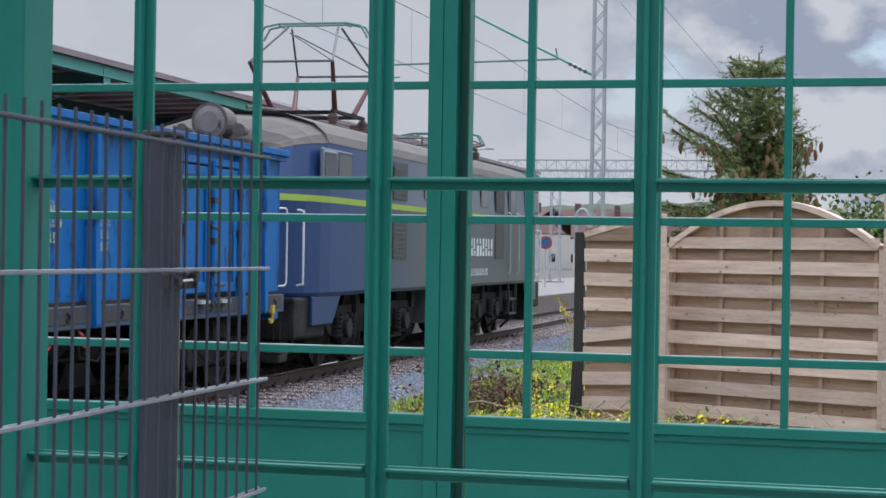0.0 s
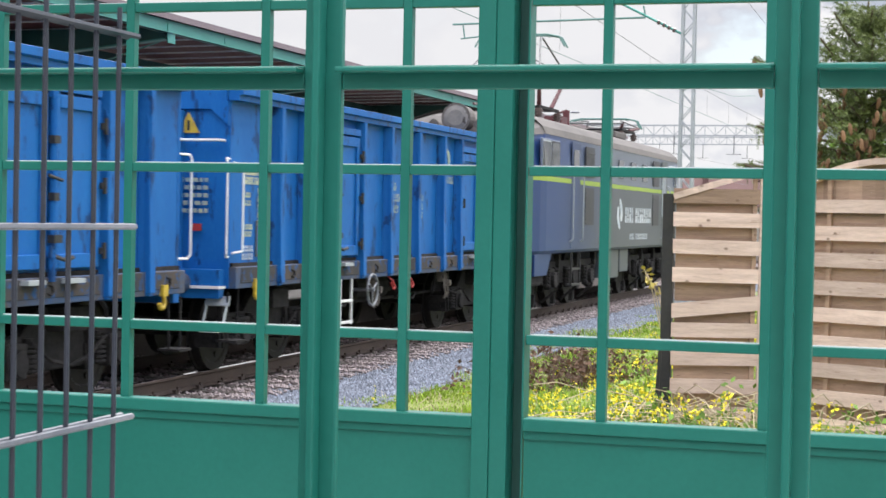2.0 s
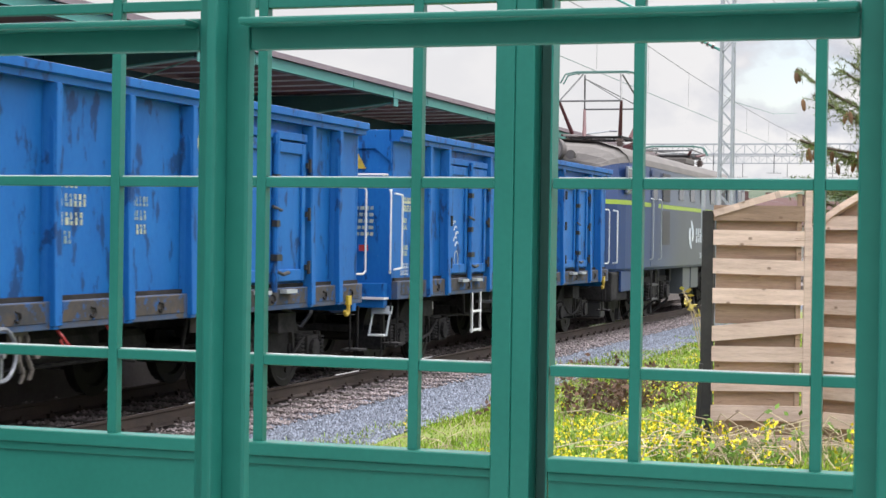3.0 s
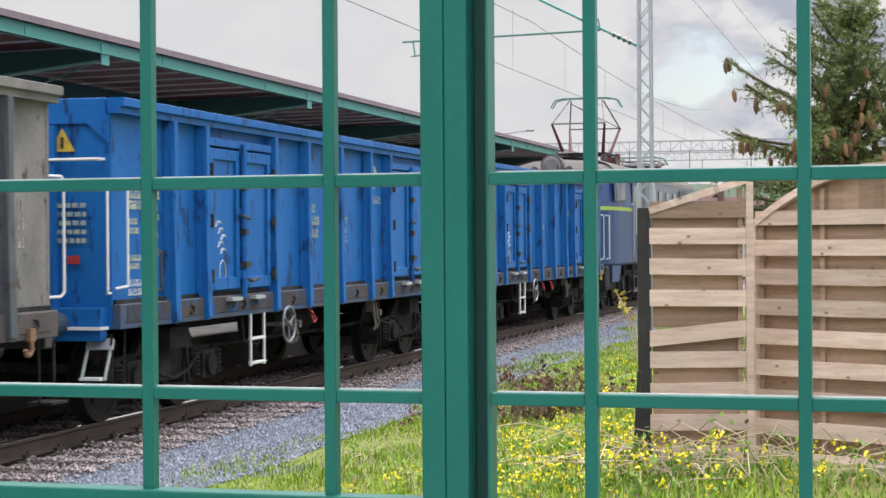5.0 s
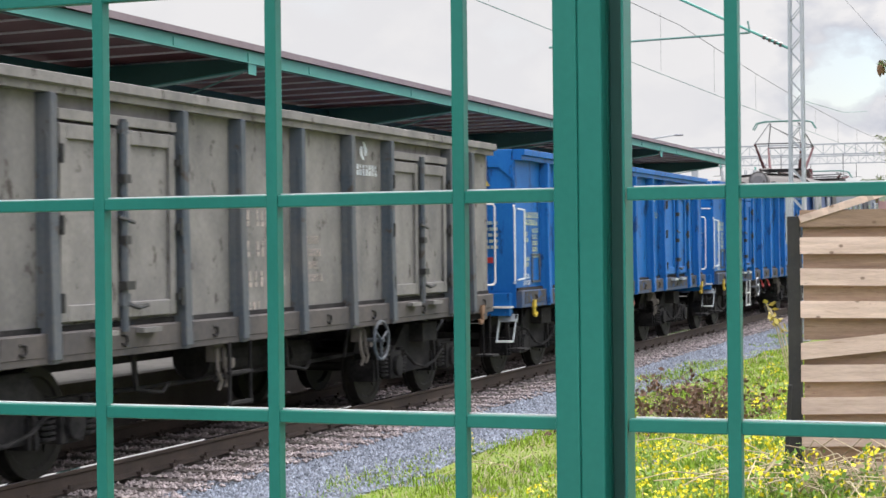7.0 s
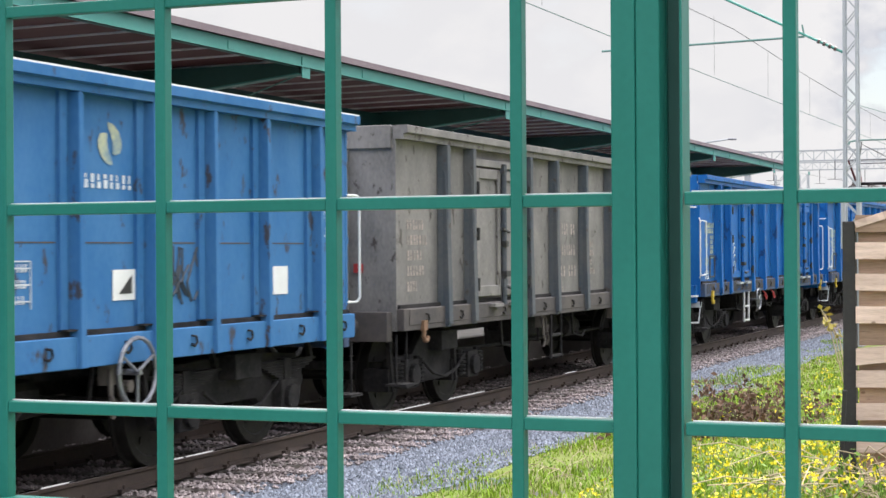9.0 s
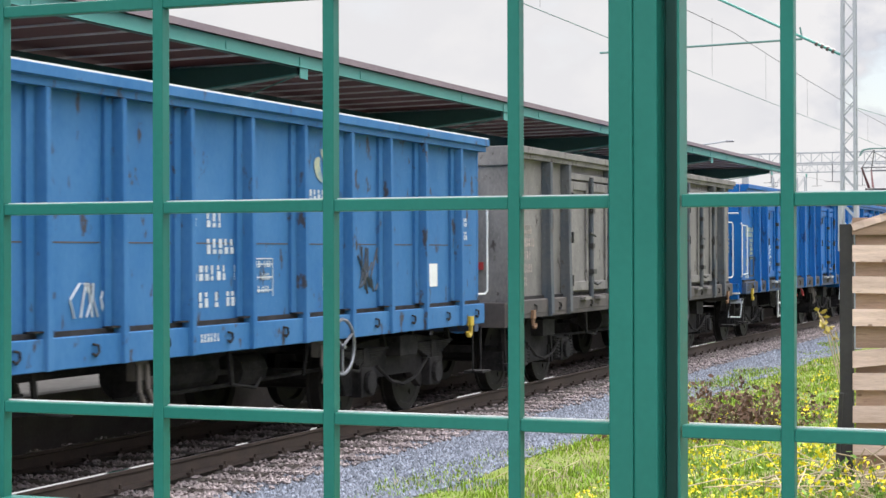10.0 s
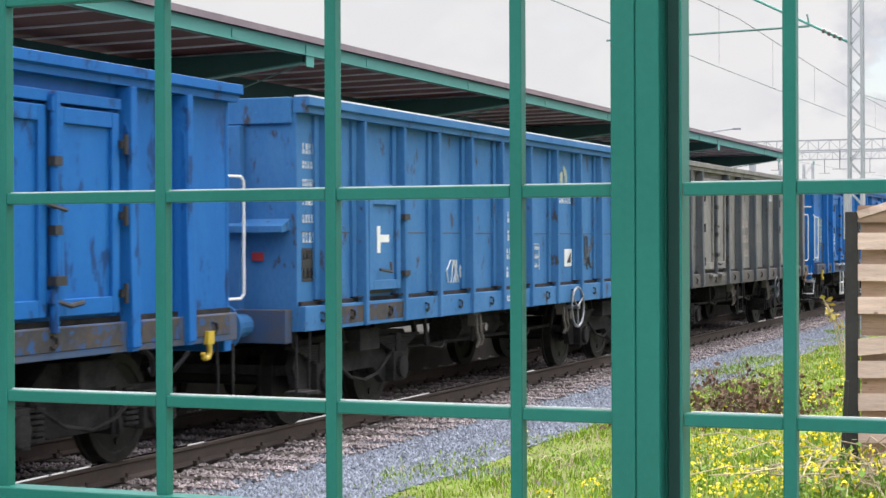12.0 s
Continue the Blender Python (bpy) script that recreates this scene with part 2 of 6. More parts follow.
ROOFRED = material("red_tile_roofs", (0.125, 0.068, 0.064), (0.10, 0.06, 0.056), 4, 0.9, 0, 0.1, 0.5)
RENDERED = material("pale_house_render", (0.55, 0.53, 0.49), (0.45, 0.43, 0.4), 4, 0.9, 0, 0.1, 0.5)


def clear_pane(name):
    m = bpy.data.materials.new(name)
    m.use_nodes = True
    n, l = m.node_tree.nodes, m.node_tree.links
    n.clear()
    out, mix, tr, gl, fr = (n.new("ShaderNode" + k) for k in ("OutputMaterial", "MixShader", "BsdfTransparent", "BsdfGlossy", "Fresnel"))
    fr.inputs["IOR"].default_value = 1.06
    gl.inputs["Roughness"].default_value = 0.02
    l.new(fr.outputs[0], mix.inputs[0])
    l.new(tr.outputs[0], mix.inputs[1])
    l.new(gl.outputs[0], mix.inputs[2])
    l.new(mix.outputs[0], out.inputs["Surface"])
    return m




def add_knots(m, scale, size):
    """Dark round knots scattered over boards, each in the board's own plane (x along, z up)."""
    n, l = m.node_tree.nodes, m.node_tree.links
    b = n["Principled BSDF"]
    src = b.inputs["Base Color"].links[0].from_socket
    co, sep, com = n.new("ShaderNodeTexCoord"), n.new("ShaderNodeSeparateXYZ"), n.new("ShaderNodeCombineXYZ")
    inf = n.new("ShaderNodeObjectInfo")
    off = n.new("ShaderNodeMath")
    off.operation = "MULTIPLY_ADD"
    off.inputs[1].default_value = 37.0
    l.new(co.outputs["Object"], sep.inputs[0])
    l.new(inf.outputs["Random"], off.inputs[0])
    l.new(sep.outputs["X"], off.inputs[2])
    l.new(off.outputs[0], com.inputs["X"])
    stretch = n.new("ShaderNodeMath")
    stretch.operation = "MULTIPLY"
    stretch.inputs[1].default_value = 1.5
    l.new(sep.outputs["Z"], stretch.inputs[0])
    l.new(stretch.outputs[0], com.inputs["Y"])
    v = n.new("ShaderNodeTexVoronoi")
    v.voronoi_dimensions = "2D"
    v.inputs["Scale"].default_value = scale
    l.new(com.outputs[0], v.inputs["Vector"])
    r = n.new("ShaderNodeMapRange")
    r.inputs["From Min"].default_value, r.inputs["From Max"].default_value = size * scale * 0.5, size * scale
    r.inputs["To Min"].default_value, r.inputs["To Max"].default_value = 0.7, 0.0
    l.new(v.outputs["Distance"], r.inputs["Value"])
    mx = n.new("ShaderNodeMix")
    mx.data_type = "RGBA"
    mx.inputs["B"].default_value = (0.14, 0.08, 0.05, 1)
    l.new(src, mx.inputs["A"])
    l.new(r.outputs["Result"], mx.inputs["Factor"])
    l.new(mx.outputs["Result"], b.inputs["Base Color"])


add_knots(PINE, 2.9, 0.016)
add_knots(PINE_SHADED, 2.9, 0.015)
GRAVEL_FINE = material("fine_gravel_bed", (0.16, 0.175, 0.21), (0.06, 0.065, 0.08), 75, 0.95, 0, 1.0, 16, 1.0)
SILLRUST = material("rust_streaked_sill_plates", (0.030, 0.035, 0.045), (0.075, 0.058, 0.048), 20, 0.85, 0, 0.2, 3.0, 0.95, dirt=(0.018, 0.065, 0.18), dirt_at=0.55)
for m_ in (GRIME, STEEL, SILLRUST, GREEN, GRASS, TURF, LEAF):
    m_.node_tree.nodes["Principled BSDF"].inputs["Specular IOR Level"].default_value = 0.25
for m_ in (BLUE, BLUE_OLD):
    m_.node_tree.nodes["Principled BSDF"].inputs["Specular IOR Level"].default_value = 0.13
GLASS = clear_pane("clear_glass")
DARKGLASS = material("dark_cab_glass", (0.02, 0.025, 0.03), (0.03, 0.035, 0.04), 3, 0.08, 0, 0.0, 1)


# ---- mesh helpers ----
class Shape:
    """Gathers faces, and becomes one mesh."""

    def __init__(self):
        self.v, self.f = [], []

    def add(self, verts, faces):
        k = len(self.v)
        self.v += [tuple(q) for q in verts]
        self.f += [tuple(i + k for i in face) for face in faces]
        return self

    def box(self, x0, x1, y0, y1, z0, z1):
        x0, x1, y0, y1, z0, z1 = min(x0, x1), max(x0, x1), min(y0, y1), max(y0, y1), min(z0, z1), max(z0, z1)
        return self.add([(x0, y0, z0), (x1, y0, z0), (x1, y1, z0), (x0, y1, z0), (x0, y0, z1), (x1, y0, z1), (x1, y1, z1), (x0, y1, z1)],
                        [(0, 3, 2, 1), (4, 5, 6, 7), (0, 1, 5, 4), (1, 2, 6, 5), (2, 3, 7, 6), (3, 0, 4, 7)])

    def rod(self, p, q, r, n=6, r2=None, caps=True):
        p, q = Vector(p), Vector(q)
        d = (q - p).normalized()
        a = d.orthogonal().normalized()
        b = d.cross(a)
        r2 = r if r2 is None else r2
        ring = [(math.cos(2 * math.pi * (i + 0.5) / n), math.sin(2 * math.pi * (i + 0.5) / n)) for i in range(n)]
        vs = [p + r * (c * a + s * b) for c, s in ring] + [q + r2 * (c * a + s * b) for c, s in ring]
        fs = [(i, (i + 1) % n, n + (i + 1) % n, n + i) for i in range(n)]
        if caps:
            fs += [tuple(range(n - 1, -1, -1)), tuple(range(n, 2 * n))]
        return self.add(vs, fs)

    def path(self, pts, r, n=6):
        for p, q in zip(pts, pts[1:]):
            self.rod(p, q, r, n)
        return self

    def beam(self, p, q, w, h, up=(0, 0, 1)):
        """A bar of w across and h along up from p to q."""
        p, q = Vector(p), Vector(q)
        d = (q - p).normalized()
        s = d.cross(Vector(up))
        s = (s if s.length > 1e-4 else d.orthogonal()).normalized()
        u = s.cross(d)
        vs = [e + sx * w / 2 * s + sz * h / 2 * u for e in (p, q) for sx, sz in ((-1, -1), (1, -1), (1, 1), (-1, 1))]
        return self.add(vs, [(3, 2, 1, 0), (4, 5, 6, 7), (0, 1, 5, 4), (1, 2, 6, 5), (2, 3, 7, 6), (3, 0, 4, 7)])

    def extrude_x(self, profile, x0, x1):
        """A closed (y, z) outline drawn out along x."""
        n = len(profile)
        vs = [(x0, y, z) for y, z in profile] + [(x1, y, z) for y, z in profile]
        return self.add(vs, [(i, (i + 1) % n, n + (i + 1) % n, n + i) for i in range(n)] + [tuple(range(n - 1, -1, -1)), tuple(range(n, 2 * n))])

    def extrude_y(self, profile, y0, y1):
        """A closed (x, z) outline drawn out along y."""
        n = len(profile)
        vs = [(x, y0, z) for x, z in profile] + [(x, y1, z) for x, z in profile]
        return self.add(vs, [(i, (i + 1) % n, n + (i + 1) % n, n + i) for i in range(n)] + [tuple(range(n - 1, -1, -1)), tuple(range(n, 2 * n))])

    def wheel(self, c, profile, n=20):
        """Turned about the y axis through c: (radius, y) pairs."""
        k = len(profile)
        vs = [(c[0] + r * math.cos(2 * math.pi * i / n), c[1] + y, c[2] + r * math.sin(2 * math.pi * i / n)) for i in range(n) for r, y in profile]
        fs = [(i * k + j, i * k + j + 1, ((i + 1) % n) * k + j + 1, ((i + 1) % n) * k + j) for i in range(n) for j in range(k - 1)]
        return self.add(vs, fs)


def mesh_of(name, shape, mat, smooth=False):
    me = bpy.data.meshes.new(name)
    me.from_pydata(shape.v, [], shape.f)
    bm = bmesh.new()
    bm.from_mesh(me)
    if len(bm.faces) < 60000:
        bmesh.ops.recalc_face_normals(bm, faces=bm.faces)
    bm.to_mesh(me)
    bm.free()
    if smooth:
        me.polygons.foreach_set("use_smooth", [True] * len(me.polygons))
    me.materials.append(mat)
    return me


def part(name, shape, mat, parent=None, label="", bevel=0.0, smooth=False, kind=""):
    ob = new(name, mesh_of(name, shape, mat, smooth))
    if parent is not None:
        ob.parent = parent
    if bevel:
        b = ob.modifiers.new("bevel", "BEVEL")
        b.width, b.segments, b.limit_method, b.angle_limit = bevel, 2, "ANGLE", radians(40)
    return tagged(ob, label=label, kind=kind)


def sheet(name, verts, faces, mat, kind="stuff", label="", category="", parent=None):
    """One mesh from arrays."""
    me = bpy.data.meshes.new(name)
    me.from_pydata(verts.tolist() if hasattr(verts, "tolist") else verts, [], faces.tolist() if hasattr(faces, "tolist") else faces)
    me.materials.append(mat)
    ob = new(name, me)
    if parent is not None:
        ob.parent = parent
    return tagged(ob, label, category, kind=kind)


def thing(name, m, label, category, group="", kind=""):
    ob = new(name)
    ob.matrix_basis = m
    return tagged(ob, label, category, group, kind)
# ---- ground ----
def ground_z(x, y):
    """Low beside the track, rising to the fence; vectorised."""
    x, y = np.asarray(x, float), np.asarray(y, float)
    rise = np.clip((-2.3 - y) / 5.0, 0, 1) ** 2.2
    near = np.clip((x - 4.2) / 2.5, 0, 1)
    top = 0.16 + 0.36 * near
    far = np.clip((x - 30) / 30, 0, 1)
    z = -0.30 + rise * (top + 0.30) * (1 - 0.75 * far)
    return z + 0.02 * np.sin(1.7 * x + 0.6 * y) * np.sin(1.1 * y - 0.5 * x) * (y < -2.3)


def build_ground():
    xs = np.concatenate([[-1500, -300, -60, -20], np.arange(-8, 60, 0.5), [65, 75, 90, 120, 200, 500, 1500]])
    ys = np.concatenate([[-1500, -300, -60, -25], np.arange(-14, 3, 0.35), [6, 12, 25, 60, 300, 1500]])
    gx, gy = np.meshgrid(xs, ys, indexing="ij")
    v = np.stack([gx, gy, ground_z(gx, gy)], -1).reshape(-1, 3)
    n, m = len(xs), len(ys)
    i, j = np.meshgrid(np.arange(n - 1), np.arange(m - 1), indexing="ij")
    k = (i * m + j).ravel()
    return sheet("ground", v, np.stack([k, k + m, k + m + 1, k + 1], -1), SOIL, "structure", "brown earth strewn with fine gravel beside the railway track", "ground")


build_ground()


def scatter_stones(name, mat, count, x0, x1, y0, y1, zfun, size, label, seed, keep=None):
    rng = np.random.default_rng(seed)
    u = rng.random(count)
    x = x0 + (x1 - x0) * u ** 1.5
    y = rng.uniform(y0, y1, count)
    if keep is not None:
        k = keep(x, y, rng)
        x, y = x[k], y[k]
    n = len(x)
    s = rng.uniform(0.6, 1.3, n) * size
    base = np.array([(1, 0, 0), (-1, 0.1, 0), (0, 1, 0.1), (0.1, -1, 0), (0, 0.1, 0.8), (0, 0, -0.8)])
    a = rng.uniform(0, 6.28, n)
    jig = base[None] * s[:, None, None] * rng.uniform(0.65, 1.2, (n, 6, 3))
    c, sn = np.cos(a)[:, None], np.sin(a)[:, None]
    px = jig[..., 0] * c - jig[..., 1] * sn + x[:, None]
    py = jig[..., 0] * sn + jig[..., 1] * c + y[:, None]
    pz = jig[..., 2] + (zfun(x, y) + s * 0.3 + rng.uniform(0, 0.02, n))[:, None]
    tri = np.array([(0, 2, 4), (2, 1, 4), (1, 3, 4), (3, 0, 4), (2, 0, 5), (1, 2, 5), (3, 1, 5), (0, 3, 5)])
    f = (tri[None] + 6 * np.arange(n)[:, None, None]).reshape(-1, 3)
    return sheet(name, np.stack([px, py, pz], -1).reshape(-1, 3), f, mat, "stuff", label, "gravel")


# ---- track ----
RAIL = [(-0.075, -0.172), (0.075, -0.172), (0.075, -0.160), (0.012, -0.140), (0.010, -0.045), (0.036, -0.032), (0.036, -0.008), (0.028, -0.002),
        (-0.028, -0.002), (-0.036, -0.008), (-0.036, -0.032), (-0.010, -0.045), (-0.012, -0.140), (-0.075, -0.160)]


def build_track(yc, name, label):
    track = thing(name, pose(0, yc, 0), label, "railway track", kind="structure")
    for s in (-1, 1):
        y = s * 0.7535
        rail = part("rail", Shape().extrude_x([(y + a, b) for a, b in RAIL], -30, 160), RAILSIDE, track, "rust-brown steel rail")
        part("running_surface", Shape().box(-30, 160, y - 0.027, y + 0.027, -0.004, 0.0), RAILHEAD, rail, "polished bright rail head")
    sleeper = mesh_of("sleeper", Shape().extrude_y([(-0.13, -0.36), (0.13, -0.36), (0.11, -0.195), (0.09, -0.188), (-0.09, -0.188), (-0.11, -0.195)], -1.28, 1.28), SLEEPER)
    # the sleepers lie almost level with the ballast
    clip = Shape()
    for s in (-1, 1):
        for e in (-1, 1):
            clip.box(-0.05, 0.05, s * 0.7535 + e * 0.085 - 0.022, s * 0.7535 + e * 0.085 + 0.022, -0.176, -0.135)
            clip.rod((0, s * 0.7535 + e * 0.10, -0.15), (0, s * 0.7535 + e * 0.10, -0.10), 0.014, 6)
    clip = mesh_of("rail_clip", clip, RAILSIDE)
    for i in range(130):
        sl = new("sleeper", sleeper)
        sl.parent, sl.location = track, (4 + 0.6 * i, 0, 0)
        if i < 60:
            c = new("rail_clip", clip)
            c.parent = sl
    return track


build_track(0.0, "track_1", "railway track with rusty rails on concrete sleepers in ballast")

BED = lambda x, y: np.where(np.abs((x - 4) % 0.6 - 0.3) > 0.2, -0.192, -0.225)
part("ballast_bed", Shape().extrude_x([(-2.3, -0.42), (2.3, -0.42), (1.75, -0.24), (-1.55, -0.24)], -30, 160), BALLAST, None, "bed of crushed pinkish ballast under the track", kind="structure")


def off_rails(x, y, rng):
    return (np.abs(np.abs(y) - 0.7535) > 0.10) & ((np.abs((x - 4) % 0.6 - 0.3) < 0.21) | (rng.random(len(x)) < 0.97) | (np.abs(y) > 1.28))


def path_z(x, y):
    """Top of the gravel strip, falling to the ground at its outer edge."""
    f = np.clip((-2.3 - y) / 0.6, 0, 1)
    return (1 - f) * (-0.255 + 0.012 * (np.maximum(y, -2.3) + 1.4)) + f * (ground_z(x, np.minimum(y, -2.3)) + 0.008)


scatter_stones("ballast_stones", BALLAST, 62000, 7, 62, -1.75, 1.72, BED, 0.025, "crushed pinkish-brown ballast stones between the rails", 3, off_rails)
scatter_stones("path_gravel", GRAVEL, 80000, 9, 62, -3.0, -1.35, path_z, 0.027,
               "blue-grey crushed gravel strip beside the track", 4, lambda x, y, rng: rng.random(len(x)) < np.clip((-1.3 - y) / 0.35, 0, 1))


gp_x = np.arange(-20, 150, 1.0)
gp_y = np.array([-1.42, -1.8, -2.3, -2.9, -3.4])
gp = np.stack(np.meshgrid(gp_x, gp_y, indexing="ij"), -1).reshape(-1, 2)
gp_z = path_z(gp[:, 0], gp[:, 1])
gp_k = (np.arange(len(gp_x) - 1)[:, None] * 5 + np.arange(4)[None]).ravel()
sheet("gravel_path", np.column_stack([gp, gp_z]), np.stack([gp_k, gp_k + 5, gp_k + 6, gp_k + 1], -1), GRAVEL_FINE, "structure", "strip of blue-grey gravel along the track", "gravel")


# ---- green glazed screens of the shelter ----
def build_screen(name, x, cols, rows, y0, y1, z_top, sill, bar, label, depth=0.035):
    screen = thing(name, pose(x, 0, 0), label, "glazed screen", kind="structure")
    for y in cols:
        b = Shape().box(-depth / 2, depth / 2, y - bar / 2, y + bar / 2, sill, z_top)
        part("glazing_bar", b, GREEN, screen, bevel=0.003)
    edges = [y0] + sorted(cols) + [y1]
    for z in rows:
        for a, b in zip(edges, edges[1:]):
            part("cross_bar", Shape().box(-depth / 2 + 0.002, depth / 2 - 0.002, a + (bar / 2 if a != y0 else 0), b - (bar / 2 if b != y1 else 0), z - bar / 2, z + bar / 2), GREEN, screen, bevel=0.003)
            part("glazing_bead", Shape().box(0.004, 0.010, a + 0.012, b - 0.012, z + bar / 2 + 0.0003, z + bar / 2 + 0.003), WHITE, screen, "thin white glazing bead")
    levels = [sill] + sorted(rows) + [z_top]
    for a, b in zip(edges, edges[1:]):
        for c, d in zip(levels, levels[1:]):
            pane = part("pane", Shape().add([(0, a, c), (0, b, c), (0, b, d), (0, a, d)], [(0, 1, 2, 3)]), GLASS, screen)
            pane.visible_shadow = False
    # sill rail and panel below
    part("sill_rail", Shape().box(-0.035, 0.03, y0, y1, sill - 0.035, sill + 0.004), GREEN, screen, bevel=0.004)
    part("sill_moulding", Shape().box(-0.022, 0.02, y0, y1, sill - 0.060, sill - 0.0352), GREEN, screen, bevel=0.003)
    part("dado_panel", Shape().box(-0.012, 0.012, y0, y1, 0.32, sill - 0.0602), GREEN, screen, "solid green sheet-metal panel")
    part("top_rail", Shape().box(-0.04, 0.04, y0, y1, z_top, z_top + 0.08), GREEN, screen, bevel=0.004)
    return screen


REAR_X = 3.595
ROWS = [1.458, 1.962, 2.469, 2.975]
build_screen("screen_1", REAR_X, [-7.485, -7.020, -6.555, -6.085, -5.61, -5.14], ROWS, -7.715, -4.6, 3.4, 1.222, 0.029, "green painted steel glazed screen with small panes over a solid panel")
build_screen("screen_2", REAR_X, [-10.45, -9.99, -9.52, -9.047, -8.577, -8.104], ROWS, -10.9, -7.873, 3.4, 1.222, 0.029, "green painted steel glazed screen with small panes over a solid panel")

column = thing("column", pose(REAR_X, 0, 0.3), "green painted steel column between two glazed screens", "column", kind="structure")
part("front_flange", Shape().box(-0.03, 0.03, -7.767, -7.712, 0.0, 3.2), GREEN, column, bevel=0.004)
part("second_flange", Shape().box(-0.027, 0.03, -7.822, -7.7675, 0.0, 3.2), GREEN, column, bevel=0.004)
part("web", Shape().box(0.031, 0.215, -7.822, -7.730, 0.0, 3.2), GREEN, column, bevel=0.003)
# Dark strip standing in for the shade deep inside the slot
part("slot_shade", Shape().box(0.05, 0.06, -7.862, -7.8225, 0.0, 3.2), TEAL_DARK, column, "dark strip for the shade in the slot")
part("stile", Shape().box(-0.008, 0.06, -7.868, -7.8625, 0.0, 3.2), GREEN, column)

FRONT_X = 0.213


def build_front_frame():
    fr = thing("screen_3", pose(FRONT_X, 0, 0), "open green painted steel frame of T-bars in front of the screen", "steel frame", kind="structure")
    cols, rows = [-9.435, -8.965, -8.491, -8.032], [0.935, 1.447, 1.963, 2.475]
    for y in cols:
        part("upright", Shape().box(0.0, 0.012, y - 0.020, y + 0.020, 0.3, 3.3).box(-0.022, -0.0003, y - 0.004, y + 0.004, 0.3, 3.3), GREEN, fr, bevel=0.002)
    edges = [-9.9] + cols + [-7.82]
    for z in rows:
        for a, b in zip(edges, edges[1:]):
            a2, b2 = a + (0.0205 if a > -9.8 else 0), b - (0.0205 if b < -7.85 else 0)
            part("cross_bar", Shape().box(0.0015, 0.011, a2, b2, z - 0.016, z + 0.008).box(-0.022, 0.0012, a2, b2, z + 0.0, z + 0.005), GREEN, fr, bevel=0.0015)
    part("corner_post", Shape().box(-0.06, 0.06, -7.82, -7.765, 0.3, 3.3).box(-0.05, 0.07, -7.764, -7.60, 0.3, 3.3), GREEN, fr, bevel=0.004)
    part("end_post", Shape().box(-0.06, 0.06, -10.0, -9.9, 0.3, 3.3), GREEN, fr, bevel=0.004)
    part("head_beam", Shape().box(-0.06, 0.06, -10.0, -7.6, 3.302, 3.42), GREEN, fr, bevel=0.004)


build_front_frame()
# Floor out of view, kept pale to bounce light up onto the dado
part("floor_slab", Shape().box(-6, 3.55, -12, -5.5, 0.1, 0.30), PAVING, None, "unseen pale floor slab of the shelter, bouncing light onto the panels", kind="structure")


# ---- welded mesh panel and its post ----
def build_mesh_panel():
    y = -8.276
    mesh = thing("mesh_fence_panel", pose(0, y, 0), "anthracite welded wire mesh fence panel held by a clamp", "fence panel")
    for i in range(52):
        x = 0.185 - 0.05 * i
        part("wire", Shape().rod((x, 0, 0.42), (x, 0, 2.030), 0.0028, 6), ANTHRACITE, mesh)
    for k in range(8):
        z = 2.003 - 0.2 * k
        part("double_rod", Shape().rod((0.215, -0.0062, z), (-2.5, -0.0062, z), 0.0034, 6).rod((0.215, 0.0062, z), (-2.5, 0.0062, z), 0.0034, 6), GALV if k else ANTHRACITE, mesh)
    post = thing("fence_post", pose(-0.165, -8.235, 0.3), "anthracite square steel fence post with a rusty edge", "fence post")
    part("tube", Shape().box(-0.030, 0.030, -0.022, 0.022, 0.0, 1.715), ANTHRACITE, post, bevel=0.004)
    part("cap", Shape().box(-0.032, 0.032, -0.024, 0.024, 1.7155, 1.725), BLACK, post, bevel=0.003)
    part("edge_strip", Shape().box(0.0305, 0.0345, -0.020, 0.012, 0.0, 1.70), RUSTY, post, "rusty brown edge strip")
    clamp = part("clamp", Shape().box(-0.050, 0.054, -0.038, -0.0225, 1.472, 1.498), BLACK, post, bevel=0.003)
    for bx, bz in ((-0.036, 1.485), (0.036, 1.492)):
        part("bolt", Shape().rod((bx, -0.05, bz), (bx, -0.0365, bz), 0.009, 8), BLACK, clamp)
    part("shiny_pin", Shape().rod((-0.03, -0.044, 1.485), (0.05, -0.044, 1.487), 0.0035, 6), RAILHEAD, clamp)


build_mesh_panel()


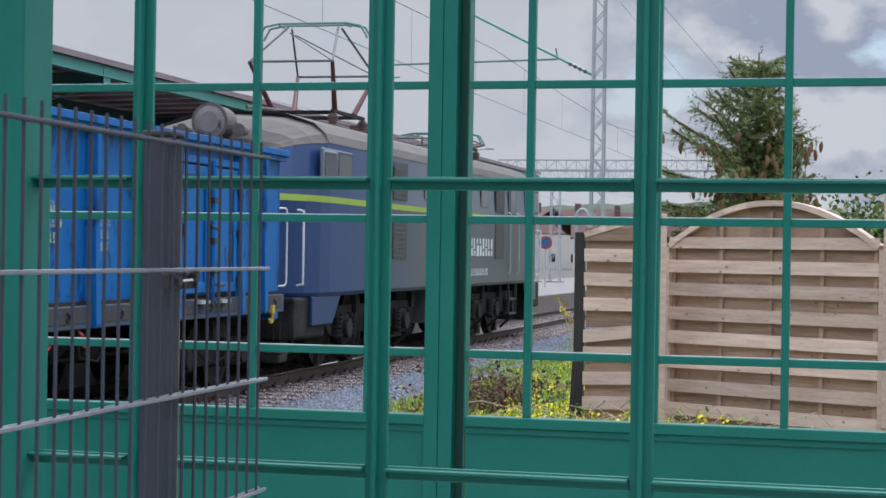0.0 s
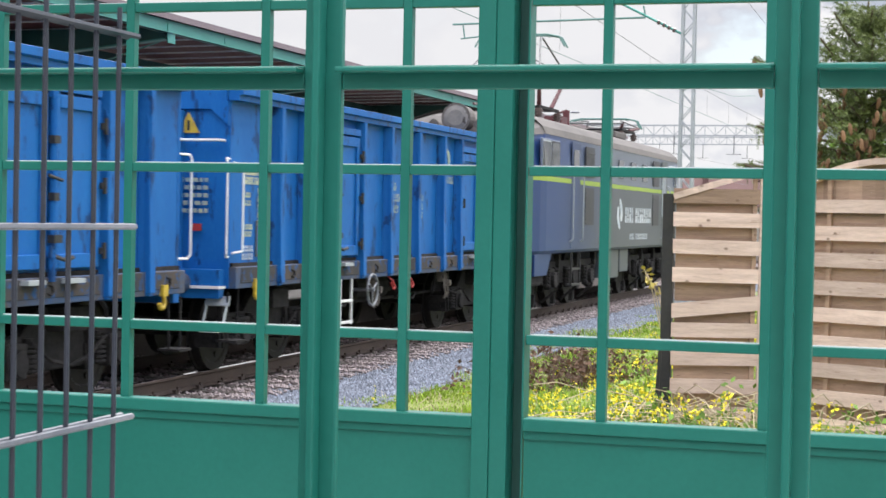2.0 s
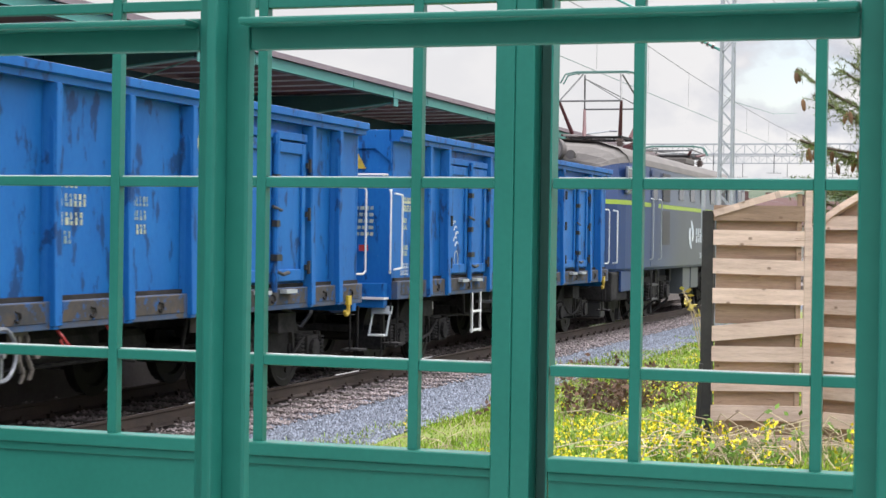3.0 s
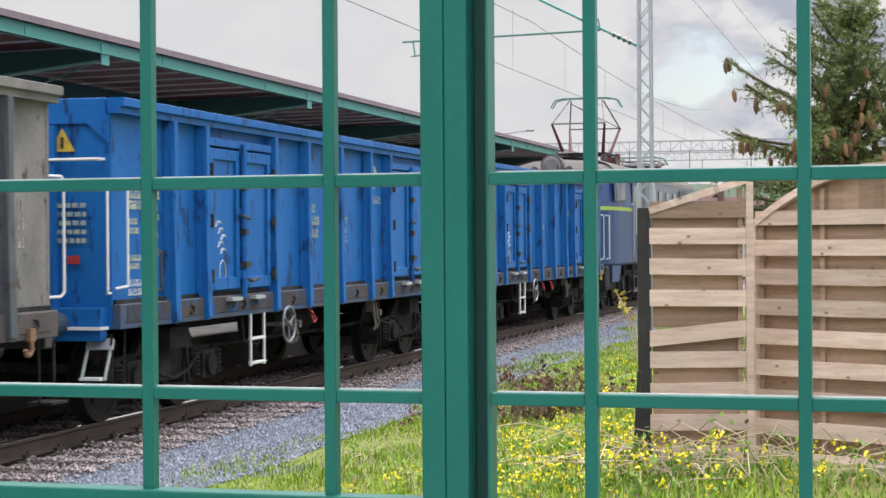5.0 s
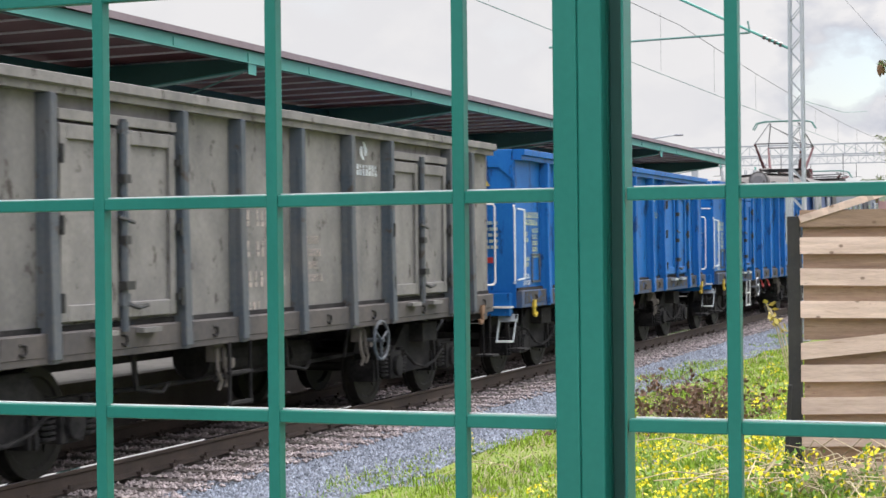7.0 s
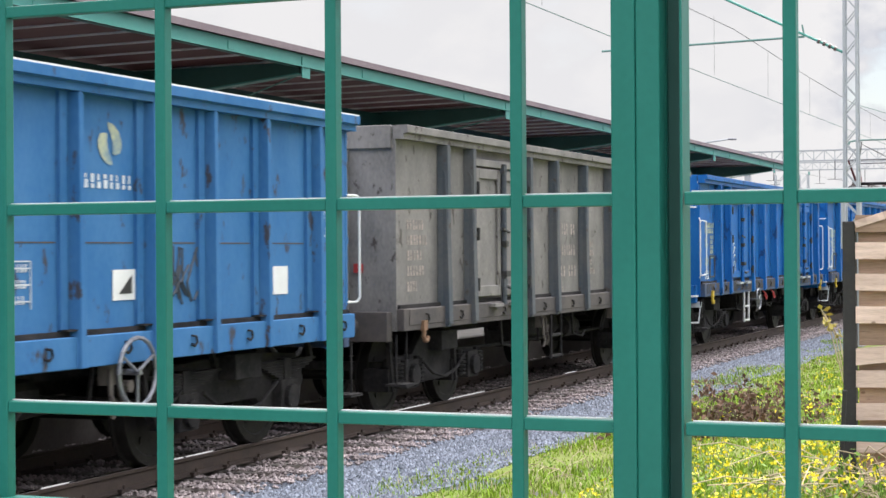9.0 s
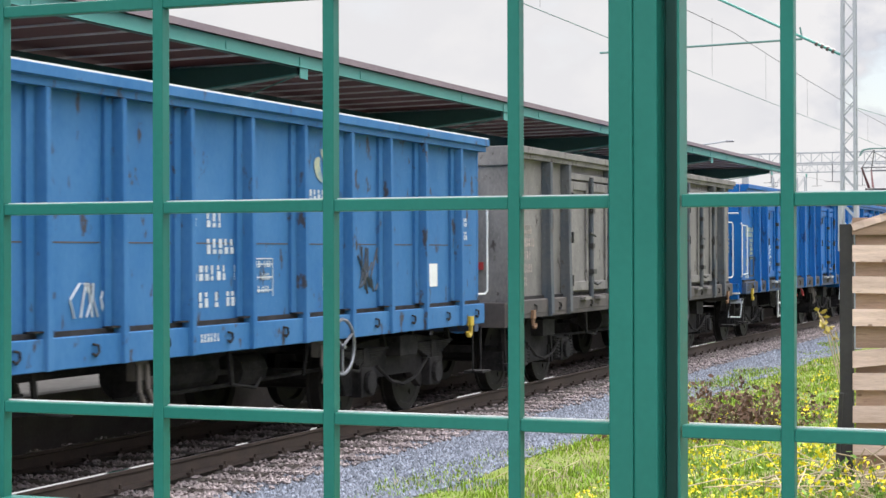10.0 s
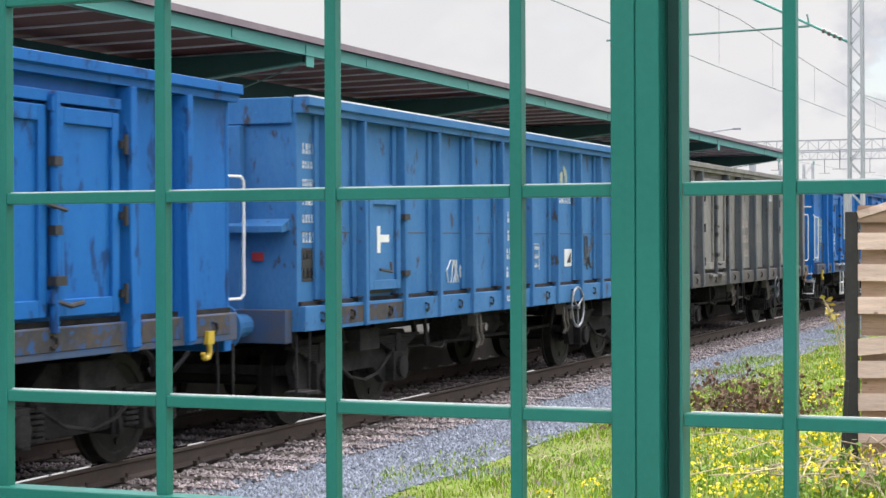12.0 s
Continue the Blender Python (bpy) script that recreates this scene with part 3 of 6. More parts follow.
# ---- lattice fence ----
def fence_panel(name, p, q, z0, rows, pitch, arch, label, tilt_row=None, slope=None):
    """Horizontal boards in two layers between two upright laths, from p to q (plan), with a curved or sloping top."""
    p, q = Vector((*p, 0)), Vector((*q, 0))
    w = (q - p).length
    ang = math.degrees(math.atan2(q.y - p.y, q.x - p.x))
    pan = thing(name, pose(p.x, p.y, z0, 0, 0, ang), label, "fence panel", "wooden fence panels")
    rng = random.Random(len(label))
    n_lath = max(2, round(w / 0.42)) if arch else 1
    for i in range(rows):
        z = pitch * i
        dz = [rng.uniform(-0.006, 0.006) for _ in range(2)]
        if tilt_row == i:
            dz = [-0.055, 0.002]
        h = pitch * 0.52
        part("board", Shape().add([(0.0, -0.022, z + dz[0]), (w, -0.022, z + dz[1]), (w, -0.006, z + dz[1]), (0.0, -0.006, z + dz[0]),
                                   (0.0, -0.022, z + h + dz[0]), (w, -0.022, z + h + dz[1]), (w, -0.006, z + h + dz[1]), (0.0, -0.006, z + h + dz[0])],
                                  [(0, 3, 2, 1), (4, 5, 6, 7), (0, 1, 5, 4), (1, 2, 6, 5), (2, 3, 7, 6), (3, 0, 4, 7)]), PINE, pan, bevel=0.0)
        h2 = pitch * 0.56
        part("back_board", Shape().box(0.02, w - 0.02, 0.020, 0.034, z + pitch * (0.49 if tilt_row != i else 0.30), z + pitch * 0.49 + h2), PINE_SHADED, pan)
    top = pitch * rows
    for k in range(0 if arch else 1, n_lath + 1):
        x = 0.03 + (w - 0.06) * k / n_lath
        hgt = top + (arch * (1 - (2 * x / w - 1) ** 2) if arch else (slope or 0) * x / w) * 0.85
        part("lath", Shape().box(x - 0.014, x + 0.014, -0.005, 0.019, -0.03, hgt), PINE_SHADED, pan)
    # curved or sloping head with the boards that fill it
    n = 18
    pts = [(w * i / n, top + (arch * (1 - (2.0 * i / n - 1) ** 2) if arch else (slope or 0) * i / n)) for i in range(n + 1)]
    if arch:
        fill = Shape()
        for i in range(n):
            (xa, za), (xb, zb) = pts[i], pts[i + 1]
            fill.add([(xa, 0.020, top - 0.01), (xb, 0.020, top - 0.01), (xb, 0.034, top - 0.01), (xa, 0.034, top - 0.01), (xa, 0.020, za), (xb, 0.020, zb), (xb, 0.034, zb), (xa, 0.034, za)],
                     [(0, 3, 2, 1), (4, 5, 6, 7), (0, 1, 5, 4), (1, 2, 6, 5), (2, 3, 7, 6), (3, 0, 4, 7)])
        part("head_filling", fill, PINE_SHADED, pan)
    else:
        part("board", Shape().box(0.0, w, -0.022, -0.006, top - 0.03, top + pitch * 0.36), PINE_SHADED, pan)
    part("head_board", Shape().box(0.0, w, -0.022, -0.006, top - 0.005, top + pitch * 0.45), PINE, pan) if arch else None
    rail = Shape()
    for (xa, za), (xb, zb) in zip(pts, pts[1:]):
        rail.beam((xa, 0.006, za + 0.012), (xb, 0.006, zb + 0.012), 0.075, 0.04)
    part("top_moulding", rail, PINE, pan, "pale curved cap moulding")
    for x in (-0.022, w + 0.022) if arch else (w + 0.022,):
        part("stile", Shape().box(x - 0.021, x + 0.021, -0.024, 0.036, -0.05, top + (0.0 if arch else max(0, slope * max(0, min(1, x / w))))), PINE, pan, bevel=0.003)
    return pan


PITCH = 0.1765
fence_panel("slatted_fence_panel", (9.56, -7.34), (9.68, -7.87), 0.735 - PITCH, 8, PITCH, 0, "narrow pine slat fence panel with crooked boards and a sloping top", tilt_row=4, slope=0.17)
fence_panel("slatted_fence_panel", (10.10, -7.90), (9.30, -9.40), 0.49, 8, PITCH, 0.31, "pine slat fence panel with an arched top, knotty weathered boards")
fence_panel("slatted_fence_panel", (9.22, -9.53), (8.4, -11.0), 0.49, 8, PITCH, 0.31, "pine slat fence panel with an arched top, knotty weathered boards")
post = part("square_fence_post", Shape().box(-0.035, 0.035, -0.035, 0.035, 0, 1.54), BLACKPOST, None, "dark tarred square timber post at the end of the fence", bevel=0.004)
post.location = (9.60, -7.305, 0.46)
tagged(post, category="fence post")
stake = part("short_stake", Shape().box(-0.012, 0.012, -0.012, 0.012, 0, 0.62), BLACKPOST, None, "short black stake leaning beside the fence post", bevel=0.004)
stake.matrix_basis = pose(9.5, -7.255, 0.46, 3, -4, 10)
tagged(stake, category="stake")
post2 = part("square_fence_post", Shape().box(-0.045, 0.045, -0.045, 0.045, 0, 1.75), PINE, None, "square pine post between two fence panels", bevel=0.004)
post2.location = (9.26, -9.465, 0.55)
tagged(post2, category="fence post")


strap = Shape().path([(0, 0.045 * math.cos(a), 0.24 + 0.075 * math.sin(a)) for a in np.linspace(0, math.pi, 12)], 0.013, 8)
strap.path([(0, -0.045, 0.24), (0, -0.045, 0.0)], 0.013, 8).path([(0, 0.045, 0.24), (0, 0.045, 0.0)], 0.013, 8)
strap = part("bent_strap", strap, MASTPAINT, None, "pale bent metal hoop on the tarred fence post")
strap.location = (9.60, -7.315, 1.85)
tagged(strap, category="metal hoop")

# ---- platform and its canopy ----
part("platform", Shape().box(-40, 130, 1.95, 9.5, -0.4, 0.36), CONCRETE, None, "low grey concrete platform beside the track", kind="structure")
part("platform_edge", Shape().box(-40, 130, 1.75, 1.949, -0.4, 0.38), SLEEPER, None, "dark stained concrete platform edge slabs", kind="structure")


def build_canopy():
    can = thing("platform_canopy", pose(0, 0, 0), "long platform canopy with teal steel beams and dark red boarded soffit", "canopy")
    part("roof", Shape().extrude_x([(1.93, 4.60), (1.93, 4.69), (2.3, 4.72), (5.0, 4.62), (8.0, 4.8), (8.0, 4.72), (5.0, 4.56), (2.0, 4.63)], -20, 56.9), ROOFEDGE, can, "purple-brown roofing felt")
    part("edge_beam", Shape().box(-20, 56.8, 2.0, 2.06, 4.42, 4.598).box(-20, 56.8, 1.965, 2.10, 4.42, 4.436), TEAL, can, "teal steel edge beam")
    for k in range(83):
        x = -20 + 0.925 * k
        part("soffit_board", Shape().add([(x + 0.015, 2.10, 4.55), (x + 0.910, 2.10, 4.55), (x + 0.910, 5.0, 4.50), (x + 0.015, 5.0, 4.50), (x + 0.015, 2.10, 4.575), (x + 0.910, 2.10, 4.575), (x + 0.910, 5.0, 4.525), (x + 0.015, 5.0, 4.525)],
                                         [(0, 3, 2, 1), (4, 5, 6, 7), (0, 1, 5, 4), (1, 2, 6, 5), (2, 3, 7, 6), (3, 0, 4, 7)]), SOFFIT, can)
        part("batten", Shape().beam((x, 2.1, 4.555), (x, 5.0, 4.505), 0.022, 0.06), WHITE, can, "pale batten between the boards")
    for k in range(-5, 5):
        x = 21.6 + 8.32 * k
        br = Shape().add([(x - 0.07, 2.06, 4.34), (x + 0.07, 2.06, 4.34), (x + 0.07, 2.06, 4.50), (x - 0.07, 2.06, 4.50), (x - 0.07, 5.0, 4.02), (x + 0.07, 5.0, 4.02), (x + 0.07, 5.0, 4.48), (x - 0.07, 5.0, 4.48)],
                         [(0, 3, 2, 1), (4, 5, 6, 7), (0, 1, 5, 4), (1, 2, 6, 5), (2, 3, 7, 6), (3, 0, 4, 7)])
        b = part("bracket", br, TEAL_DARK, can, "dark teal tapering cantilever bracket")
        part("end_plate", Shape().box(x - 0.12, x + 0.12, 1.985, 1.999, 4.27, 4.56), TEAL, b)
        part("lower_flange", Shape().beam((x, 2.06, 4.335), (x, 5.0, 4.012), 0.18, 0.02), TEAL, b)
        part("stay_wire", Shape().rod((x + 0.02, 2.1, 4.33), (x + 2.6, 5.0, 4.1), 0.012, 5), TEAL, b)
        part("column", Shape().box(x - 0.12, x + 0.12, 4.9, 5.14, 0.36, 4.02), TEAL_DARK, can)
        for e in (0, 4.2):
            part("joint_plate", Shape().box(x + 1.9 + e, x + 2.2 + e, 1.988, 1.9995, 4.45, 4.56), TEAL, can)
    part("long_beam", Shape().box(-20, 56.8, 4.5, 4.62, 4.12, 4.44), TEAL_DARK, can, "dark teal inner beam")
    part("inner_roof", Shape().box(-20, 56.8, 5.0, 8.0, 4.44, 4.50), SOFFIT, can)


build_canopy()


# ---- train ----
TRAIN, WHEELS = [], []


LETTER = random.Random(17)


def markings(parent, x, y, z, widths, h, gap, mat, name="stencilled_marking", label="", bold=0.45):
    """Rows of short bars standing in for lettering on a wall that faces -y; z is the top."""
    s = Shape()
    for row, words in enumerate(widths):
        zz, xx = z - row * (h + gap), x
        for w, space in words:
            n = max(1, round(w / (h * 0.75)))
            for k in range(n):
                xa, cw = xx + w * k / n, w / n * (bold + LETTER.uniform(-0.12, 0.2))
                cut = zz - h * LETTER.choice((0.3, 0.45, 0.6))
                s.box(xa, xa + cw, y - 0.003, y, zz - h, cut - 0.1 * h).box(xa, xa + cw * LETTER.uniform(0.5, 1.0), y - 0.003, y, cut, zz)
            xx += w + space
    return part(name, s, mat, parent, label)


def swirl(parent, x, y, z, r, mat):
    """Two facing crescents in a ring, the operator's emblem as plain shapes."""
    s = Shape()
    outer = [(-0.15, 1.0), (0.30, 0.90), (0.70, 0.62), (0.95, 0.22), (0.98, -0.15), (0.80, -0.42), (0.45, -0.50)]
    inner = [(-0.20, 0.92), (-0.10, 0.66), (0.06, 0.46), (0.18, 0.22), (0.24, 0.0), (0.24, -0.22), (0.20, -0.44)]
    for sgn in (1, -1):
        for (a, b), (c, e), (g, h), (p, q) in zip(outer, outer[1:], inner, inner[1:]):
            s.add([(x + sgn * r * a, y - 0.003, z + sgn * r * b), (x + sgn * r * c, y - 0.003, z + sgn * r * e), (x + sgn * r * p, y - 0.003, z + sgn * r * q), (x + sgn * r * g, y - 0.003, z + sgn * r * h)], [(0, 1, 2, 3)])
    return part("emblem", s, mat, parent, "two pale facing crescents")


def wheelset_mesh(r):
    s = Shape()
    for sgn in (-1, 1):
        y = sgn * 0.75
        prof = [(0.10, 0.09), (0.10, 0.06), (r * 0.55, 0.045), (r * 0.80, 0.05), (r * 0.84, 0.065), (r, 0.065), (r * 1.0, -0.045), (r + 0.028, -0.05), (r + 0.028, -0.075), (r * 0.84, -0.07), (r * 0.80, -0.02), (r * 0.5, -0.01), (0.10, -0.06)]
        s.wheel((0, y, 0), [(a, sgn * b) for a, b in prof], 24)
    s.rod((0, -1.05, 0), (0, 1.05, 0), 0.08, 10)
    # lightening holes' rims show that the wheel turns
    for k in range(4):
        a = math.pi / 2 * k + 0.4
        for sgn in (-1, 1):
            s.rod((0.62 * r * math.cos(a), sgn * 0.79, 0.62 * r * math.sin(a)), (0.62 * r * math.cos(a), sgn * 0.81, 0.62 * r * math.sin(a)), 0.035, 8)
    return mesh_of("wheelset", s, STEEL)


WHEEL_46, WHEEL_62 = wheelset_mesh(0.46), wheelset_mesh(0.62)


def bogie(parent, xc, old):
    """A two-axle bogie; the old kind has plate frames and leaf springs, the other cast frames with coil springs."""
    f = Shape()
    for s in (-1, 1):
        y = s * 1.03
        if old:
            prof = [(-1.45, 0.60), (-1.30, 0.86), (-0.55, 0.90), (0.55, 0.90), (1.30, 0.86), (1.45, 0.60), (1.30, 0.34), (0.75, 0.30), (0.45, 0.48), (-0.45, 0.48), (-0.75, 0.30), (-1.30, 0.34)]
        else:
            prof = [(-1.40, 0.56), (-1.32, 0.66), (-0.72, 0.68), (-0.42, 0.92), (0.42, 0.92), (0.72, 0.68), (1.32, 0.66), (1.40, 0.56), (0.70, 0.48), (0.40, 0.34), (-0.40, 0.34), (-0.70, 0.48)]
        f.extrude_y([(xc + a, b) for a, b in prof], y - 0.045, y + 0.045)
    f.box(xc - 0.25, xc + 0.25, -1.25, 1.25, 0.70, 0.93)
    f.box(xc - 1.36, xc - 1.28, -1.05, 1.05, 0.52, 0.62).box(xc + 1.28, xc + 1.36, -1.05, 1.05, 0.52, 0.62)
    frame_ = part("bogie_frame", f, GRIME, parent, "grimy black cast bogie", bevel=0.01)
    for dx in (-0.95, 0.95):
        ws = new("wheelset", WHEEL_46)
        ws.parent, ws.location = frame_, (xc + dx, 0, 0.46)
        WHEELS.append((ws, (xc + dx, 0, 0.46), 0.46))
        for s in (-1, 1):
            y = s * 1.10
            box_ = part("axle_box", Shape().box(xc + dx - 0.17, xc + dx + 0.17, y - 0.06 * s, y + 0.08 * s, 0.31, 0.63).rod((xc + dx, y + 0.075 * s, 0.46), (xc + dx, y + 0.13 * s, 0.46), 0.125, 12), GRIME, frame_, bevel=0.012)
            if old:
                leaf = Shape()
                for k in range(7):
                    hw = 0.62 - 0.075 * k
                    leaf.box(xc + dx - hw, xc + dx + hw, y - 0.05, y + 0.05, 0.79 - 0.026 * k, 0.812 - 0.026 * k)
                leaf.box(xc + dx - 0.07, xc + dx + 0.07, y - 0.06, y + 0.06, 0.60, 0.83)
                part("leaf_spring", leaf, GRIME, frame_)
                for e in (-1, 1):
                    part("spring_link", Shape().beam((xc + dx + e * 0.60, y, 0.80), (xc + dx + e * 0.52, y, 0.98), 0.05, 0.05), GRIME, frame_)
            else:
                for e in (-1, 1):
                    coil = Shape()
                    cx = xc + dx + e * 0.30
                    for k in range(6):
                        coil.rod((cx, y, 0.36 + 0.045 * k), (cx, y, 0.385 + 0.045 * k), 0.092, 10)
                    coil.rod((cx, y, 0.34), (cx, y, 0.66), 0.05, 8)
                    part("coil_spring", coil, GRIME, frame_)
                part("brake_hanger", Shape().beam((xc + dx * 1.0 - 0.5, y, 0.85), (xc + dx - 0.42, y, 0.30), 0.05, 0.06).box(xc + dx - 0.52, xc + dx - 0.44, y - 0.3 * s, y, 0.30, 0.55), GRIME, frame_)
    part("brake_beam", Shape().path([(xc - 0.7, -1.17, 0.62), (xc - 0.35, -1.18, 0.44), (xc, -1.18, 0.38), (xc + 0.35, -1.18, 0.44), (xc + 0.7, -1.17, 0.62)], 0.02, 6), GRIME, frame_)
    return frame_


def ladder_rail(parent, x, z0, z1, mat, y=-1.54, foot=0.06, along=0.16):
    part("handrail", Shape().path([(x - along, y + 0.05, z1), (x, y, z1 - 0.02), (x, y, z0 + 0.02), (x - along, y + 0.05, z0)], 0.014, 6), mat, parent)


def wagon(lead, kind, label, step_plates=True):
    """Open high-sided wagon, its front end at local x = 0 and its rear end at -12.6."""
    root = thing("freight_wagon", pose(lead, 0, 0), label, "freight wagon", "open wagons of the freight train")
    L = 12.6 if kind != "old" else 12.42
    paint = {"blue": BLUE, "grey": GREY_OLD, "old": BLUE_OLD}[kind]
    posts = {"blue": BLUE, "grey": GREYBLUE, "old": BLUE_OLD}[kind]
    sill = {"blue": GRIME_B, "grey": GRIME_G, "old": BLUE_OLD}[kind]
    z0, z1 = 1.24, 3.06
    # floor and underframe
    part("floor", Shape().box(-L + 0.05, -0.05, -1.36, 1.36, 1.14, 1.22), GRIME, root)
    for s in (-1, 1):
        part("solebar", Shape().box(-L, 0, s * 1.37, s * 1.455, 0.99, z0 - 0.012), sill, root, "faded blue side sill" if kind == "old" else "grimy side sill", bevel=0.008)
        part("side_wall", Shape().box(-L + 0.02, -0.02, s * 1.345, s * 1.365, z0 - 0.01, z1), paint, root)
        part("lower_ledge", Shape().box(-L + 0.02, -0.02, s * 1.366, s * 1.40, z0 - 0.012, z0 + 0.03), GRIME, root)
        part("top_rail", Shape().extrude_x([(s * 1.34, z1), (s * 1.47, z1), (s * 1.47, z1 + 0.055), (s * 1.515, z1 + 0.07), (s * 1.515, z1 + 0.145), (s * 1.505, z1 + 0.15), (s * 1.35, z1 + 0.15), (s * 1.34, z1 + 0.14)], -L - 0.02, 0.02), paint, root, bevel=0.0)
        if kind == "old":
            # White strip puts the light along the rim's top into colour
            part("rim_light", Shape().box(-L - 0.015, 0.015, s * 1.36, s * 1.505, z1 + 0.1505, z1 + 0.165), WHITE, root, "white strip for the lit top of the rim")
    for x, s in ((-0.01, 1), (-L + 0.01, -1)):
        part("end_wall", Shape().box(x - 0.02, x + 0.02, -1.37, 1.37, 0.99, z1), paint, root)
        part("end_rail", Shape().box(x - 0.06 * (s < 0) - 0.0, x + 0.06 * (s > 0) + 0.0, -1.33, 1.33, z1 - 0.10, z1 + 0.15), paint, root, bevel=0.01)
        for y in (-0.75, 0.0, 0.75):
            part("end_post", Shape().box(x + s * 0.021, x + s * 0.12, y - 0.07, y + 0.07, 1.0, z1 - 0.11), paint, root, bevel=0.01)
        if kind == "old":
            part("end_shelf", Shape().extrude_y([(x + s * 0.021, 1.95), (x + s * 0.19, 1.93), (x + s * 0.19, 1.99), (x + s * 0.021, 2.06)], -1.30, 1.30), paint, root)
        part("headstock", Shape().box(x + s * 0.021, x + s * 0.16, -1.32, 1.32, 0.88, 1.20), BLUE if kind == "blue" else GRIME_B if kind == "old" else sill, root, bevel=0.01)
        for y in (-0.875, 0.875):
            part("buffer", Shape().rod((x + s * 0.16, y, 1.05), (x + s * 0.45, y, 1.05), 0.11, 14).rod((x + s * 0.45, y, 1.05), (x + s * 0.60, y, 1.05), 0.08, 12).rod((x + s * 0.60, y, 1.05), (x + s * 0.625, y, 1.05), 0.225, 18), sill, root)
        part("coupling", Shape().box(x + s * 0.16, x + s * 0.42, -0.05, 0.05, 1.0, 1.10).path([(x + s * 0.40, 0, 1.05), (x + s * 0.52, 0, 0.80), (x + s * 0.63, 0, 0.86)], 0.028, 6), GRIME, root)
        part("air_hose", Shape().path([(x + s * 0.17, -0.35, 0.95), (x + s * 0.36, -0.38, 0.78), (x + s * 0.5, -0.3, 0.62), (x + s * 0.62, -0.2, 0.66)], 0.024, 6), BLACK, root)
        for y in (-1.28, 1.28):
            part("shunter_step", Shape().path([(x - s * 0.22, y * 1.08, 0.98), (x - s * 0.20, y * 1.08, 0.42), (x + s * 0.06, y * 1.08, 0.42), (x + s * 0.06, y * 1.08, 0.95)], 0.014, 6).box(x - s * 0.20, x + s * 0.08, y * 1.08 - 0.12, y * 1.08 + 0.12, 0.40, 0.425), GRIME, root)
            hook = part("towing_hook", Shape().box(x - s * 0.56, x - s * 0.46, y * 1.145 - 0.03, y * 1.145 + 0.02, 0.98, 1.09).path([(x - s * 0.51, y * 1.15, 1.0), (x - s * 0.50, y * 1.15, 0.90), (x - s * 0.53, y * 1.15, 0.865), (x - s * 0.59, y * 1.15, 0.865), (x - s * 0.61, y * 1.15, 0.91)], 0.024, 8), YELLOW if kind != "grey" else RUSTY, root, "hooked towing lug", bevel=0.0)
        if kind == "blue" or s > 0:
            part("grab_rail", Shape().path([(x + s * 0.02, -1.36, 2.42), (x + s * 0.19, -1.40, 2.42), (x + s * 0.20, -1.42, 2.38), (x + s * 0.20, -1.42, 1.38), (x + s * 0.17, -1.40, 1.34), (x + s * 0.02, -1.36, 1.34)], 0.0135, 6), WHITE, root, "white grab rail")
    # uprights and doors on the side towards the line's edge, and plain ones on the other
    if kind == "old":
        xs = [-0.78, -1.86, -2.83, -3.81, -4.87, -5.93, -7.0, -8.05, -9.07, -10.06, -11.07, -11.92]
    else:
        xs = [-0.84, -4.75, -6.02, -7.30, -8.45, -11.35, -3.82, -1.70, -10.52] if kind == "blue" else [-0.86, -4.75, -6.02, -7.35, -8.45, -11.35, -3.62, -1.66, -10.52]
    hat = [(-0.075, 0.0), (-0.045, -0.125), (0.045, -0.125), (0.06, 0.0)]
    for s in (-1, 1):
        for x in xs:
            w = 1.0 if kind != "old" else 0.82
            ybase = s * 1.366
            prof = [(x + a * w, ybase - s * b) for a, b in hat]
            vs = [(a, b, 0.99) for a, b in prof] + [(a, b, z1 - 0.002) for a, b in prof]
            if kind == "old":
                vs[4:] = [(x + a * w * 0.8, ybase - s * b * 0.85, z1 - 0.002) for a, b in hat]
                part("post_web", Shape().box(x - 0.17, x - 0.07, ybase, ybase + s * 0.03, z0 + 0.031, z1 - 0.003), posts, root)
            sh = Shape().add(vs, [(0, 1, 5, 4), (1, 2, 6, 5), (2, 3, 7, 6), (0, 3, 2, 1), (4, 5, 6, 7), (3, 0, 4, 7)])
            if kind != "old":
                # the lower half is deeper
                sh.add([(x - 0.06, ybase, 1.0), (x + 0.06, ybase, 1.0), (x + 0.06, ybase + s * 0.145, 1.02), (x - 0.06, ybase + s * 0.145, 1.02),
                        (x - 0.06, ybase, 2.95), (x + 0.06, ybase, 2.95), (x + 0.06, ybase + s * 0.105, 2.72), (x - 0.06, ybase + s * 0.105, 2.72)],
                       [(0, 3, 2, 1), (4, 5, 6, 7), (0, 1, 5, 4), (1, 2, 6, 5), (2, 3, 7, 6), (3, 0, 4, 7)])
            part("side_post", sh, posts, root, bevel=0.008)
            if kind == "old":
                part("post_foot", Shape().box(x - 0.17, x + 0.09, ybase, ybase + s * 0.09, z0 + 0.031, z0 + 0.045), GRIME, root)
    doors = [(-2.76 if kind == "blue" else -2.68, 0.90), (-9.49, 0.90)] if kind != "old" else []
